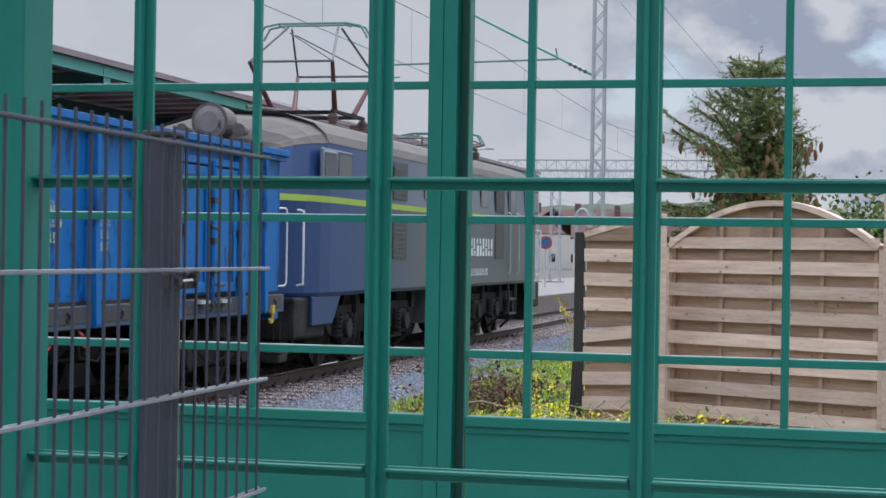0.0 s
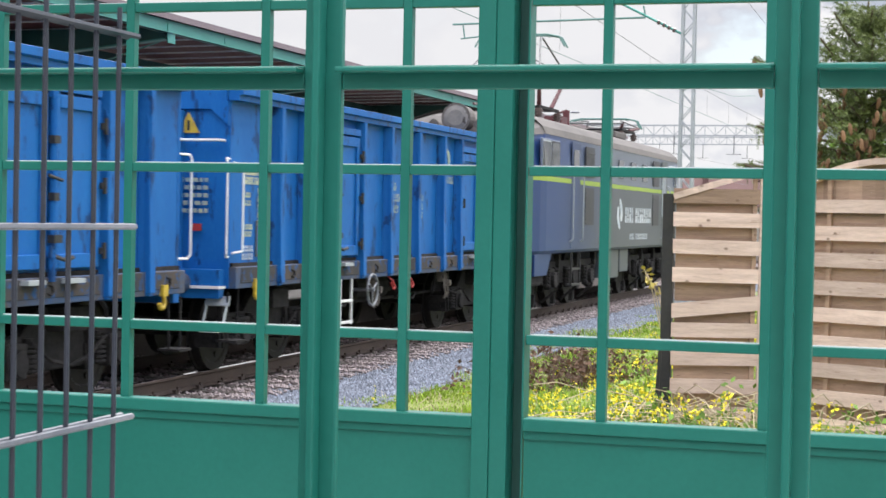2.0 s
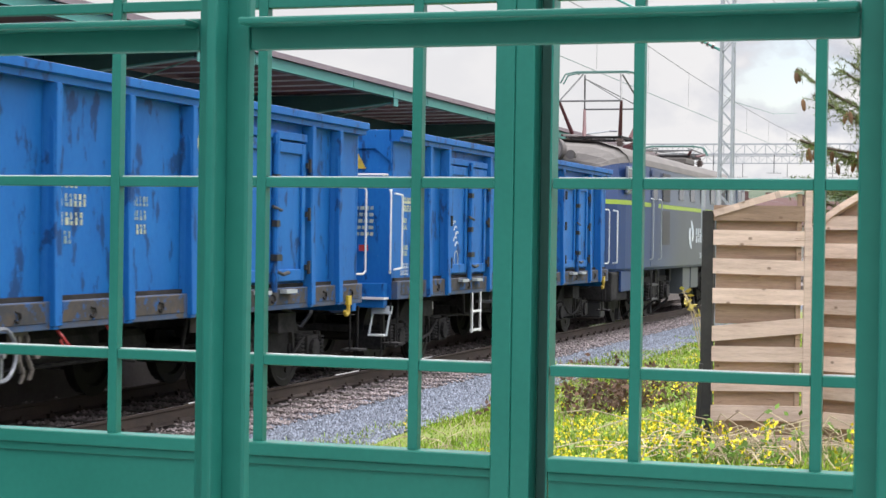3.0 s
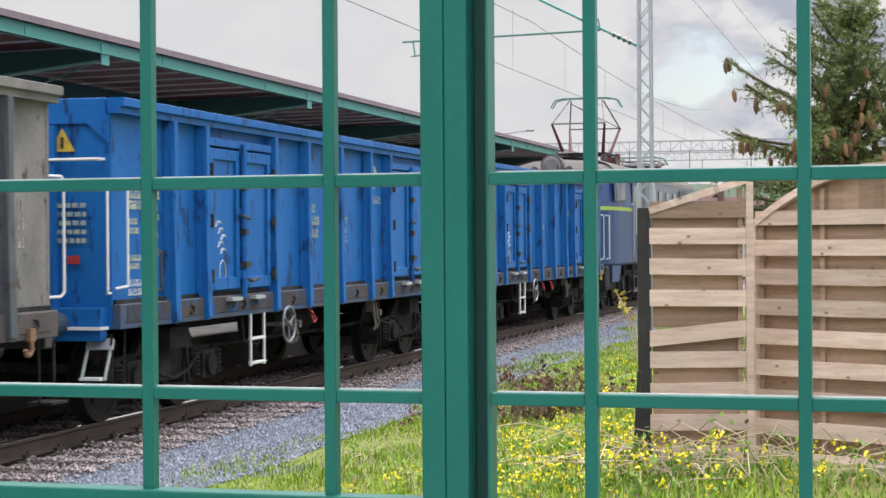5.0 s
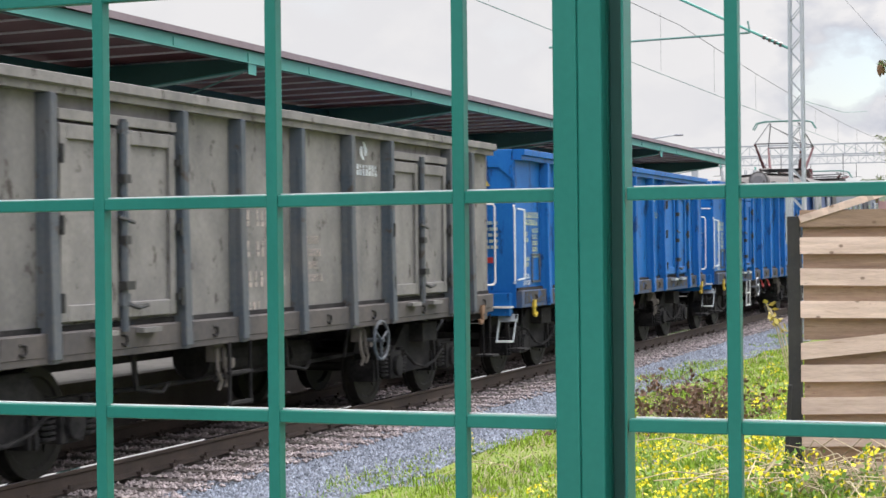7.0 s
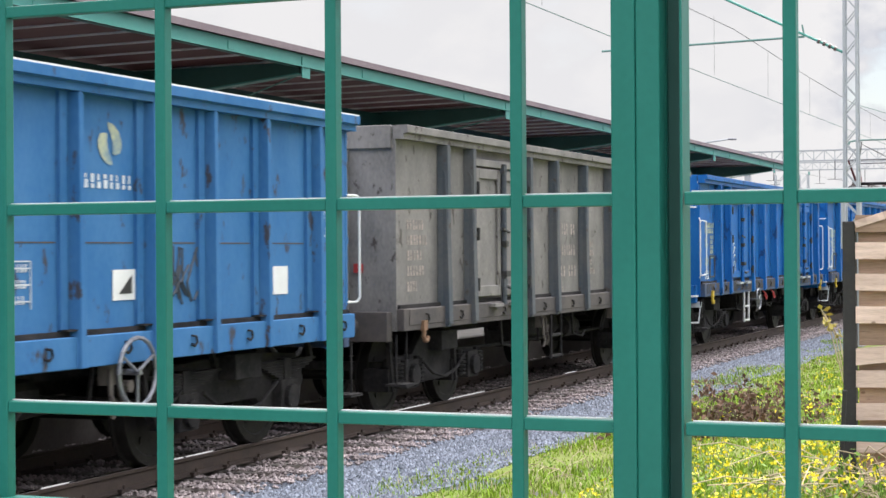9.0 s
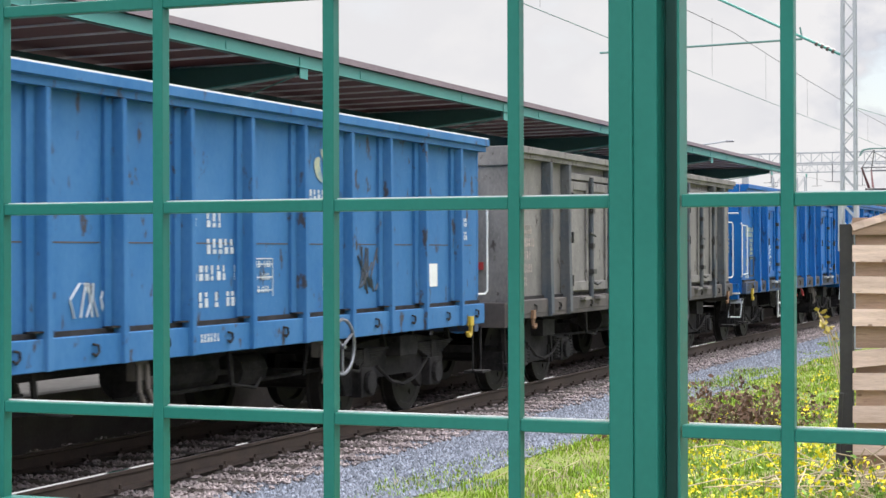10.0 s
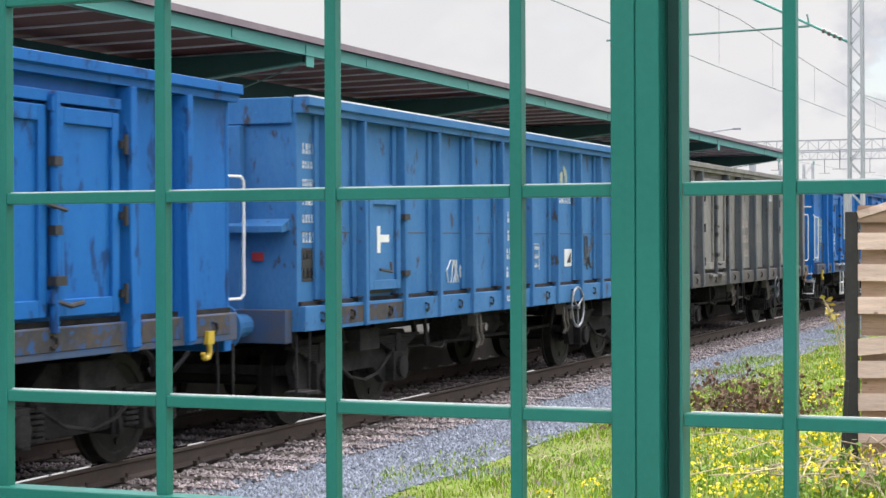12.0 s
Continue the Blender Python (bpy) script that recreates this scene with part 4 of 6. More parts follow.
    for xc, hw in doors:
        for leafx, sg in ((xc - hw / 2 - 0.03, -1), (xc + hw / 2 + 0.03, 1)):
            a, b = leafx - hw / 2 + 0.03, leafx + hw / 2 - 0.03
            door = part("door", Shape().box(a, b, -1.425, -1.367, z0 + 0.06, 2.84), paint, root)
            part("door_frame", Shape().box(a, a + 0.10, -1.455, -1.4255, z0 + 0.06, 2.84).box(b - 0.10, b, -1.455, -1.4255, z0 + 0.06, 2.84).box(a + 0.1005, b - 0.1005, -1.455, -1.4255, 2.72, 2.84).box(a + 0.1005, b - 0.1005, -1.455, -1.4255, z0 + 0.06, z0 + 0.19), paint, door, bevel=0.008)
            hx = a - 0.03 if sg < 0 else b + 0.03
            for z in (1.45, 2.05, 2.6):
                part("hinge", Shape().box(hx - 0.05, hx + 0.045, -1.485, -1.456, z - 0.03, z + 0.03).rod((hx, -1.49, z - 0.075), (hx, -1.49, z + 0.075), 0.02, 8), BLACK, door)
        lock = part("lock_bar", Shape().rod((xc, -1.475, z0 - 0.05), (xc, -1.475, 2.92), 0.036, 10).box(xc - 0.05, xc + 0.05, -1.5, -1.44, 2.80, 2.90).box(xc - 0.06, xc + 0.06, -1.5, -1.44, 1.40, 1.50).box(xc - 0.04, xc + 0.04, -1.5, -1.44, 2.1, 2.2), GREYBLUE if kind == "grey" else BLUE, root, "vertical door locking bar")
        part("lock_handle", Shape().path([(xc, -1.49, 1.42), (xc + 0.14, -1.52, 1.38), (xc + 0.3, -1.52, 1.40)], 0.02, 6).path([(xc - 0.12, -1.5, 2.12), (xc + 0.12, -1.5, 2.08)], 0.018, 6).box(xc - 0.055, xc + 0.09, -1.53, -1.455, 1.53, 1.60).box(xc - 0.05, xc + 0.05, -1.52, -1.455, 2.40, 2.47).box(xc - 0.045, xc + 0.045, -1.52, -1.455, 1.90, 1.97), BLACK, lock)
        part("door_header", Shape().box(xc - hw - 0.02, xc + hw + 0.02, -1.46, -1.367, 2.865, 2.95), posts if kind != "grey" else GREY_OLD, root, bevel=0.006)
        if step_plates:
            part("door_step", Shape().box(xc - 0.5, xc - 0.2, -1.54, -1.46, z0 - 0.07, z0 - 0.03).box(xc + 0.2, xc + 0.5, -1.54, -1.46, z0 - 0.07, z0 - 0.03), MASTPAINT if kind == "blue" else GREY_OLD, root, "worn step plate")
    for xb in (-1.86, -10.76 if kind != "old" else -10.5):
        bogie(root, xb, kind == "old")
    # plates, seams and lashing rings along the sill
    edges = [-L] + sorted(xs) + [0.0]
    for a, b in zip(edges, edges[1:]):
        if b - a > 0.35:
            if kind != "old":
                part("pocket_plate", Shape().add([(a + 0.13, -1.4555, 1.045), (b - 0.13, -1.4555, 1.045), (b - 0.13, -1.462, 1.05), (a + 0.13, -1.462, 1.05), (a + 0.15, -1.4555, 1.222), (b - 0.15, -1.4555, 1.222), (b - 0.15, -1.462, 1.215), (a + 0.15, -1.462, 1.215)],
                                                 [(0, 3, 2, 1), (4, 5, 6, 7), (0, 1, 5, 4), (1, 2, 6, 5), (2, 3, 7, 6), (3, 0, 4, 7)]), SILLRUST if kind == "blue" else GRIME_G, root, "rust-stained sill plate")
            else:
                part("weld_seam", Shape().box(a + 0.09, b - 0.19, -1.3675, -1.3655, 1.925, 1.937), GRIME_G, root, "rusty weld seam")
            m = (a + b) / 2 + (0.1 if kind == "old" else 0)
            part("lashing_ring", Shape().path([(m - 0.03, -1.465, 1.16), (m + 0.03, -1.475, 1.15), (m + 0.04, -1.475, 1.10), (m, -1.475, 1.07), (m - 0.04, -1.468, 1.09)], 0.010, 6), GRIME, root)
    if kind == "blue":
        for lx in (-7.15, -6.3):
            part("release_handle", Shape().path([(lx, -1.40, 0.98), (lx, -1.46, 0.92), (lx + 0.09, -1.47, 0.84), (lx + 0.02, -1.47, 0.80), (lx, -1.44, 0.9)], 0.014, 6), RED, root, "red bent release handle")
    # brake gear between the bogies
    part("centre_sill", Shape().box(-L + 0.2, -0.2, -0.25, 0.25, 0.78, 1.13), GRIME, root)
    part("air_tank", Shape().rod((-5.4, -0.62, 0.78), (-6.8, -0.62, 0.78), 0.21, 14), GRIME, root)
    part("brake_cylinder", Shape().rod((-4.6, -0.75, 0.72), (-5.1, -0.75, 0.72), 0.16, 12).rod((-5.1, -0.75, 0.72), (-5.5, -0.75, 0.72), 0.03, 6), GRIME, root)
    part("brake_rods", Shape().path([(-3.2, -0.8, 0.62), (-5.0, -0.8, 0.6), (-7.6, -0.8, 0.6), (-9.3, -0.8, 0.62)], 0.022, 6).path([(-7.4, -1.2, 0.62), (-7.4, -1.2, 0.98)], 0.02, 6).path([(-4.4, -1.2, 0.65), (-4.4, -1.25, 0.98)], 0.02, 6), GRIME, root)
    for bx in (-7.6, -4.25):
        part("change_over_gear", Shape().box(bx - 0.10, bx + 0.10, -1.34, -1.26, 0.82, 0.98).path([(bx - 0.08, -1.36, 0.95), (bx - 0.10, -1.38, 0.74), (bx - 0.03, -1.38, 0.64), (bx - 0.05, -1.36, 0.56)], 0.02, 6).path([(bx + 0.05, -1.36, 0.95), (bx + 0.03, -1.38, 0.76), (bx + 0.10, -1.38, 0.66), (bx + 0.08, -1.36, 0.58)], 0.02, 6).rod((bx + 0.16, -1.33, 0.80), (bx + 0.16, -1.40, 0.80), 0.05, 10), SLEEPER, root, "dusty brake change-over levers")
    for bx in (-5.9, -8.9, -3.6):
        part("pull_rod_bracket", Shape().beam((bx, -1.2, 0.99), (bx + 0.05, -1.2, 0.66), 0.03, 0.05).path([(bx + 0.05, -1.2, 0.66), (bx + 0.5, -1.2, 0.60), (bx + 0.62, -1.2, 0.68)], 0.016, 6), GRIME, root)
    hx = -4.20 if kind == "old" else (-4.12 if kind == "grey" else -8.2)
    hz, hr = (0.83, 0.21) if kind != "old" else (0.92, 0.27)
    hw_ = Shape()
    n = 20
    ring = [(hx + hr * math.cos(2 * math.pi * k / n), -1.53, hz + hr * math.sin(2 * math.pi * k / n)) for k in range(n + 1)]
    hw_.path(ring, 0.018, 6)
    for k in range(3):
        a = 2 * math.pi * k / 3 + 0.5
        hw_.rod((hx, -1.53, hz), (hx + hr * math.cos(a), -1.53, hz + hr * math.sin(a)), 0.014, 6)
    hw_.rod((hx, -1.56, hz), (hx, -1.2, hz), 0.025, 8)
    part("brake_handwheel", hw_, GALV if kind != "grey" else GREYBLUE, root, "spoked brake handwheel")
    if kind != "old":
        lx = -9.25 if kind == "blue" else -7.6
        part("side_ladder", Shape().beam((lx, -1.45, 0.40), (lx, -1.45, 1.0), 0.05, 0.02).beam((lx + 0.42, -1.45, 0.40), (lx + 0.42, -1.45, 1.0), 0.05, 0.02).box(lx - 0.02, lx + 0.44, -1.47, -1.43, 0.42, 0.45).box(lx - 0.02, lx + 0.44, -1.47, -1.43, 0.70, 0.73), WHITE if kind == "blue" else GRIME, root, "narrow steel step ladder")
    # lettering
    if kind == "blue":
        ladder_rail(root, -12.40, 1.38, 2.38, WHITE, y=-1.44)
        part("end_rail_bar", Shape().path([(-12.60, -1.30, 2.62), (-12.72, -1.28, 2.62), (-12.72, -0.55, 2.62), (-12.60, -0.53, 2.62)], 0.016, 6), WHITE, root, "white horizontal grab rail")
        part("corner_step", Shape().box(-12.80, -12.62, -1.34, -1.0, 0.99, 1.02), WHITE, root, "worn white step plate")
        step = part("end_ladder", Shape().beam((-12.66, -1.38, 0.80), (-12.80, -1.38, 0.52), 0.015, 0.035).beam((-12.66, -1.14, 0.80), (-12.80, -1.14, 0.52), 0.015, 0.035).beam((-12.62, -1.26, 0.90), (-12.66, -1.26, 0.80), 0.28, 0.03), MASTPAINT, root, "pale worn step ladder below the corner")
        for tx, tz in ((-12.80, 0.53),):
            part("tread", Shape().box(tx - 0.07, tx + 0.07, -1.37, -1.15, tz - 0.012, tz + 0.012), WHITE, step)
        part("corner_gusset", Shape().extrude_x([(-1.36, 3.05), (-1.36, 2.78), (-1.05, 3.05)], -12.66, -12.61), paint, root)
        markings(root, -12.22, -1.368, 2.34, [[(0.72, 0)], [(0.68, 0)]], 0.085, 0.02, MARK_Y, bold=0.75)
        markings(root, -11.82, -1.368, 2.11, [[(0.3, 0)], [(0.24, 0)], [(0.28, 0)], [(0.26, 0)], [(0.3, 0)]], 0.065, 0.025, MARK_Y, bold=0.7)
        markings(root, -12.22, -1.368, 2.06, [[(0.2, 0)], [(0.22, 0)]], 0.06, 0.03, MARK_Y, bold=0.7)
        markings(root, -12.22, -1.368, 1.70, [[(0.26, 0)], [(0.24, 0)]], 0.06, 0.02, MARK_Y, bold=0.7)
        markings(root, -12.24, -1.368, 1.46, [[(0.32, 0)], [(0.32, 0)]], 0.07, 0.02, MARK)
        markings(root, -7.15, -1.368, 2.30, [[(0.4, 0.1)], [(0.55, 0)], [(0.5, 0)], [(0.3, 0)]], 0.11, 0.05, MARK_Y)
        markings(root, -5.85, -1.368, 2.15, [[(0.4, 0)], [(0.36, 0)], [(0.36, 0)]], 0.09, 0.04, MARK_Y)
        swirl(root, -4.30, -1.369, 2.72, 0.17, MARK_Y)
        markings(root, -4.66, -1.368, 2.46, [[(0.74, 0)]], 0.11, 0.05, MARK_Y)
        part("label_holder", Shape().box(-11.87, -11.84, -1.385, -1.366, 1.33, 1.74).box(-11.50, -11.47, -1.385, -1.366, 1.33, 1.74).box(-11.8395, -11.5005, -1.385, -1.366, 1.33, 1.36).box(-11.8395, -11.5005, -1.385, -1.366, 1.71, 1.74), GREYBLUE, root, "dark frame of a label holder")
        tri = Shape().add([(-12.64, -1.01, 2.70), (-12.64, -0.74, 2.70), (-12.64, -0.875, 2.93)], [(0, 1, 2)])
        sign_ = part("warning_sign", tri, YELLOW, root, "yellow warning triangle with a dark bolt")
        part("bolt_symbol", Shape().box(-12.645, -12.6405, -0.892, -0.858, 2.73, 2.84), BLACK, sign_)
        part("red_label", Shape().box(-12.66, -12.64, -1.05, -0.93, 1.62, 1.70), RED, root)
        sten = Shape()
        for k in range(5):
            yy = -1.12
            while yy < -0.74 - 0.03 * (k % 3):
                wl_ = LETTER.uniform(0.03, 0.07)
                sten.box(-12.645, -12.64, yy, yy + wl_, 2.16 - 0.085 * k, 2.205 - 0.085 * k)
                yy += wl_ + 0.02
        part("rear_stencil", sten, MARK_Y, root)
        graf = Shape()
        for k in range(5):
            cx, cz = -10.12 + 0.05 * (k % 3), 2.02 - 0.075 * k
            graf.path([(cx + 0.075 * math.cos(a) + 0.02 * k, -1.4275, cz + 0.035 * math.sin(1.7 * a)) for a in np.linspace(0, 5.4, 8)], 0.005, 4)
        graf.path([(-10.0 + 0.09 * math.cos(a), -1.4275, 1.50 + 0.12 * math.sin(a)) for a in np.linspace(0, 6.3, 14)], 0.006, 4)
        part("chalk_scrawl", graf, MARK, root, "chalk scrawl")
    elif kind == "grey":
        markings(root, -7.15, -1.368, 2.22, [[(0.18, 0.12), (0.3, 0.1), (0.22, 0)], [(0.18, 0.12), (0.62, 0)], [(0.5, 0.1), (0.36, 0)], [(0.42, 0)]], 0.15, 0.14, MARK_P)
        markings(root, -5.72, -1.368, 1.98, [[(0.34, 0)], [(0.38, 0)], [(0.3, 0)], [(0.42, 0)]], 0.08, 0.05, MARK_P)
        swirl(root, -4.2, -1.369, 2.92, 0.105, MARK)
        markings(root, -4.56, -1.368, 2.77, [[(0.78, 0)]], 0.12, 0.05, MARK)
        markings(root, -12.3, -1.368, 2.2, [[(0.5, 0)], [(0.6, 0)], [(0.45, 0)], [(0.5, 0)], [(0.3, 0)]], 0.11, 0.06, MARK_P)
        markings(root, -0.55, -1.368, 2.2, [[(0.12, 0)], [(0.14, 0)], [(0.14, 0)]], 0.10, 0.06, MARK_P)
        part("red_label", Shape().box(-12.64, -12.61, -0.98, -0.88, 1.62, 1.72), RED, root)
    else:
        markings(root, -6.83, -1.368, 2.20, [[(0.08, 0.16), (0.3, 0)], [(0.08, 0.16), (0.72, 0)], [(0.62, 0.1), (0.1, 0)], [(0.3, 0.08), (0.12, 0.08), (0.18, 0)]], 0.13, 0.10, MARK)
        fr = Shape()
        for k in range(3):
            fr.box(-5.75, -5.38, -1.372, -1.368, 1.50 + 0.12 * k, 1.51 + 0.12 * k)
        fr.box(-5.75, -5.74, -1.372, -1.368, 1.45, 1.80).box(-5.38, -5.37, -1.372, -1.368, 1.45, 1.80).box(-5.75, -5.37, -1.372, -1.368, 1.79, 1.80)
        part("data_grid", fr, MARK, root)
        markings(root, -5.70, -1.368, 1.775, [[(0.1, 0.06), (0.14, 0)], [(0.06, 0.06), (0.16, 0)], [(0.08, 0.04), (0.15, 0)]], 0.06, 0.055, MARK)
        markings(root, -6.85, -1.4555, 1.16, [[(0.34, 0)]], 0.07, 0.0, MARK)
        part("rust_patch_plate", Shape().box(-11.85, -10.1, -1.459, -1.4555, 1.03, 1.20), SILLRUST, root, "rusty repair plate on the sill")
        swirl(root, -4.33, -1.369, 2.70, 0.17, MARK_Y)
        markings(root, -4.68, -1.368, 2.46, [[(0.70, 0)]], 0.11, 0.05, MARK, "company_name")
        pl = part("placard", Shape().box(-4.30, -3.98, -1.373, -1.367, 1.48, 1.72), WHITE, root, "white placard with a black corner")
        part("black_corner", Shape().add([(-4.22, -1.376, 1.53), (-4.03, -1.376, 1.53), (-4.03, -1.376, 1.68)], [(0, 1, 2)]), BLACK, pl)
        part("placard", Shape().box(-1.62, -1.32, -1.373, -1.367, 1.46, 1.72), WHITE, root, "white paper placard")
        markings(root, -0.55, -1.368, 2.25, [[(0.2, 0)], [(0.2, 0)]], 0.10, 0.06, MARK)
        # low flap door near the rear end
        part("door_surround", Shape().box(-11.01, -10.12, -1.385, -1.3665, z0 + 0.06, 2.355), BLACK, root, "dark gap round the flap door")
        door = part("flap_door", Shape().box(-10.95, -10.17, -1.43, -1.3855, z0 + 0.1, 2.32), BLUE_OLD, root)
        part("door_frame", Shape().box(-10.97, -10.86, -1.46, -1.4305, z0 + 0.1, 2.34).box(-10.27, -10.16, -1.46, -1.4305, z0 + 0.1, 2.34).box(-10.8595, -10.2705, -1.46, -1.4305, 2.22, 2.34).box(-10.8595, -10.2705, -1.46, -1.4305, z0 + 0.1, z0 + 0.2), BLUE_OLD, door, bevel=0.008)
        part("white_mark", Shape().box(-10.72, -10.64, -1.434, -1.4305, 1.72, 2.0).box(-10.64, -10.42, -1.434, -1.4305, 1.83, 1.91), WHITE, door)
        part("door_handle", Shape().path([(-10.75, -1.48, 1.55), (-10.5, -1.5, 1.52), (-10.45, -1.47, 1.62)], 0.016, 6), BLACK, door)
        for z in (1.5, 2.1):
            part("hinge", Shape().box(-10.14, -10.0, -1.5, -1.44, z - 0.03, z + 0.03), BLACK, door)
        part("door_header", Shape().box(-11.0, -10.1, -1.44, -1.367, 2.36, 2.44), BLUE_OLD, root)
        for k, (w, h) in enumerate([(0.34, 0.10), (0.34, 0.07), (0.3, 0.07), (0.3, 0.08), (0.3, 0.08), (0.34, 0.10), (0.3, 0.09), (0.32, 0.1)]):
            markings(root, -12.30, -1.368, 2.78 - 0.17 * k, [[(w, 0)]], h, 0.0, MARK)
        part("black_panel", Shape().box(-12.32, -11.98, -1.371, -1.3665, 1.46, 1.78), BLACK, root)
        part("red_label", Shape().box(-12.455, -12.43, -1.02, -0.90, 1.66, 1.74), RED, root)
        scr = Shape()
        rr = random.Random(5)
        for k in range(9):
            x0 = -3.45 + 0.05 * k
            scr.path([(x0, -1.372, 1.42 + rr.uniform(0, 0.1)), (x0 + rr.uniform(-0.12, 0.12), -1.372, 1.6), (x0 + rr.uniform(-0.1, 0.1), -1.372, 1.82 + rr.uniform(-0.1, 0.1))], 0.011, 4)
        part("paint_scrawl", scr, GREYBLUE, root, "dark sprayed scrawl")
        scr2 = Shape()
        for k in range(6):
            x0 = -8.6 + 0.08 * k
            scr2.path([(x0, -1.372, 1.36), (x0 + rr.uniform(-0.1, 0.1), -1.372, 1.5), (x0 + rr.uniform(-0.08, 0.08), -1.372, 1.62)], 0.01, 4)
        part("pale_scrawl", scr2, MARK, root, "pale blue sprayed scrawl")
    TRAIN.append((root, lead))
    return root


def fade_material(name, grey, worn):
    """Locomotive side: deep blue by the cab, turning grey along the body."""
    m = material(name, grey, worn, 20, 0.45, 0, 0.05, 1.2, 0.6)
    n, l = m.node_tree.nodes, m.node_tree.links
    b = n["Principled BSDF"]
    src = b.inputs["Base Color"].links[0].from_socket
    co, sep, mr, mx = n.new("ShaderNodeTexCoord"), n.new("ShaderNodeSeparateXYZ"), n.new("ShaderNodeMapRange"), n.new("ShaderNodeMix")
    mx.data_type = "RGBA"
    l.new(co.outputs["Object"], sep.inputs[0])
    l.new(sep.outputs["X"], mr.inputs["Value"])
    mr.inputs["From Min"].default_value, mr.inputs["From Max"].default_value = 1.8, 7.0
    l.new(mr.outputs["Result"], mx.inputs["Factor"])
    mx.inputs["A"].default_value = (0.006, 0.034, 0.135, 1)
    l.new(src, mx.inputs["B"])
    l.new(mx.outputs["Result"], b.inputs["Base Color"])
    return m


def pantograph(root, xc, raised):
    p = Shape().beam((xc - 0.9, -0.62, 4.16), (xc + 0.9, -0.62, 4.16), 0.06, 0.06).beam((xc - 0.9, 0.62, 4.16), (xc + 0.9, 0.62, 4.16), 0.06, 0.06).beam((xc - 0.6, -0.62, 4.16), (xc - 0.6, 0.62, 4.16), 0.08, 0.06).beam((xc + 0.6, -0.62, 4.16), (xc + 0.6, 0.62, 4.16), 0.08, 0.06)
    pan = part("pantograph", p, GRIME, root, "raised diamond pantograph" if raised else "folded diamond pantograph")
    for dx in (-0.85, 0.85):
        for dy in (-0.62, 0.62):
            part("insulator", Shape().rod((xc + dx, dy, 3.94), (xc + dx, dy, 4.12), 0.07, 8).rod((xc + dx, dy, 3.99), (xc + dx, dy, 4.02), 0.10, 10).rod((xc + dx, dy, 4.05), (xc + dx, dy, 4.08), 0.10, 10), CERAMIC, pan)
    knee, zk, zh = (1.25, 4.95, 5.66) if raised else (1.15, 4.30, 4.42)
    for sx in (-1, 1):
        for sy in (-1, 1):
            part("lower_arm", Shape().rod((xc + sx * 0.55, sy * 0.55, 4.2), (xc + sx * knee, sy * 0.72, zk), 0.05, 8, 0.032), MAROON, pan, "dark red lower arm")
            part("upper_arm", Shape().rod((xc + sx * knee, sy * 0.72, zk), (xc + sx * 0.10, sy * 0.45, zh), 0.02, 6), WIRE, pan)
        part("cross_tube", Shape().rod((xc + sx * knee, -0.72, zk), (xc + sx * knee, 0.72, zk), 0.022, 6).rod((xc + sx * knee, -0.72, zk), (xc + sx * 0.15, 0.4, zh - 0.1), 0.012, 5), WIRE, pan)
    bow = Shape()
    for sx in (-0.14, 0.14):
        bow.path([(xc + sx, -0.98, zh - 0.20), (xc + sx, -0.86, zh + 0.01), (xc + sx, -0.6, zh + 0.06), (xc + sx, 0.6, zh + 0.06), (xc + sx, 0.86, zh + 0.01), (xc + sx, 0.98, zh - 0.20)], 0.02, 6)
    bow.path([(xc - 0.14, -0.6, zh + 0.03), (xc + 0.14, -0.6, zh + 0.03)], 0.018, 5).path([(xc - 0.14, 0.6, zh + 0.03), (xc + 0.14, 0.6, zh + 0.03)], 0.018, 5)
    part("collector_head", bow, WIRE_TEAL, pan)


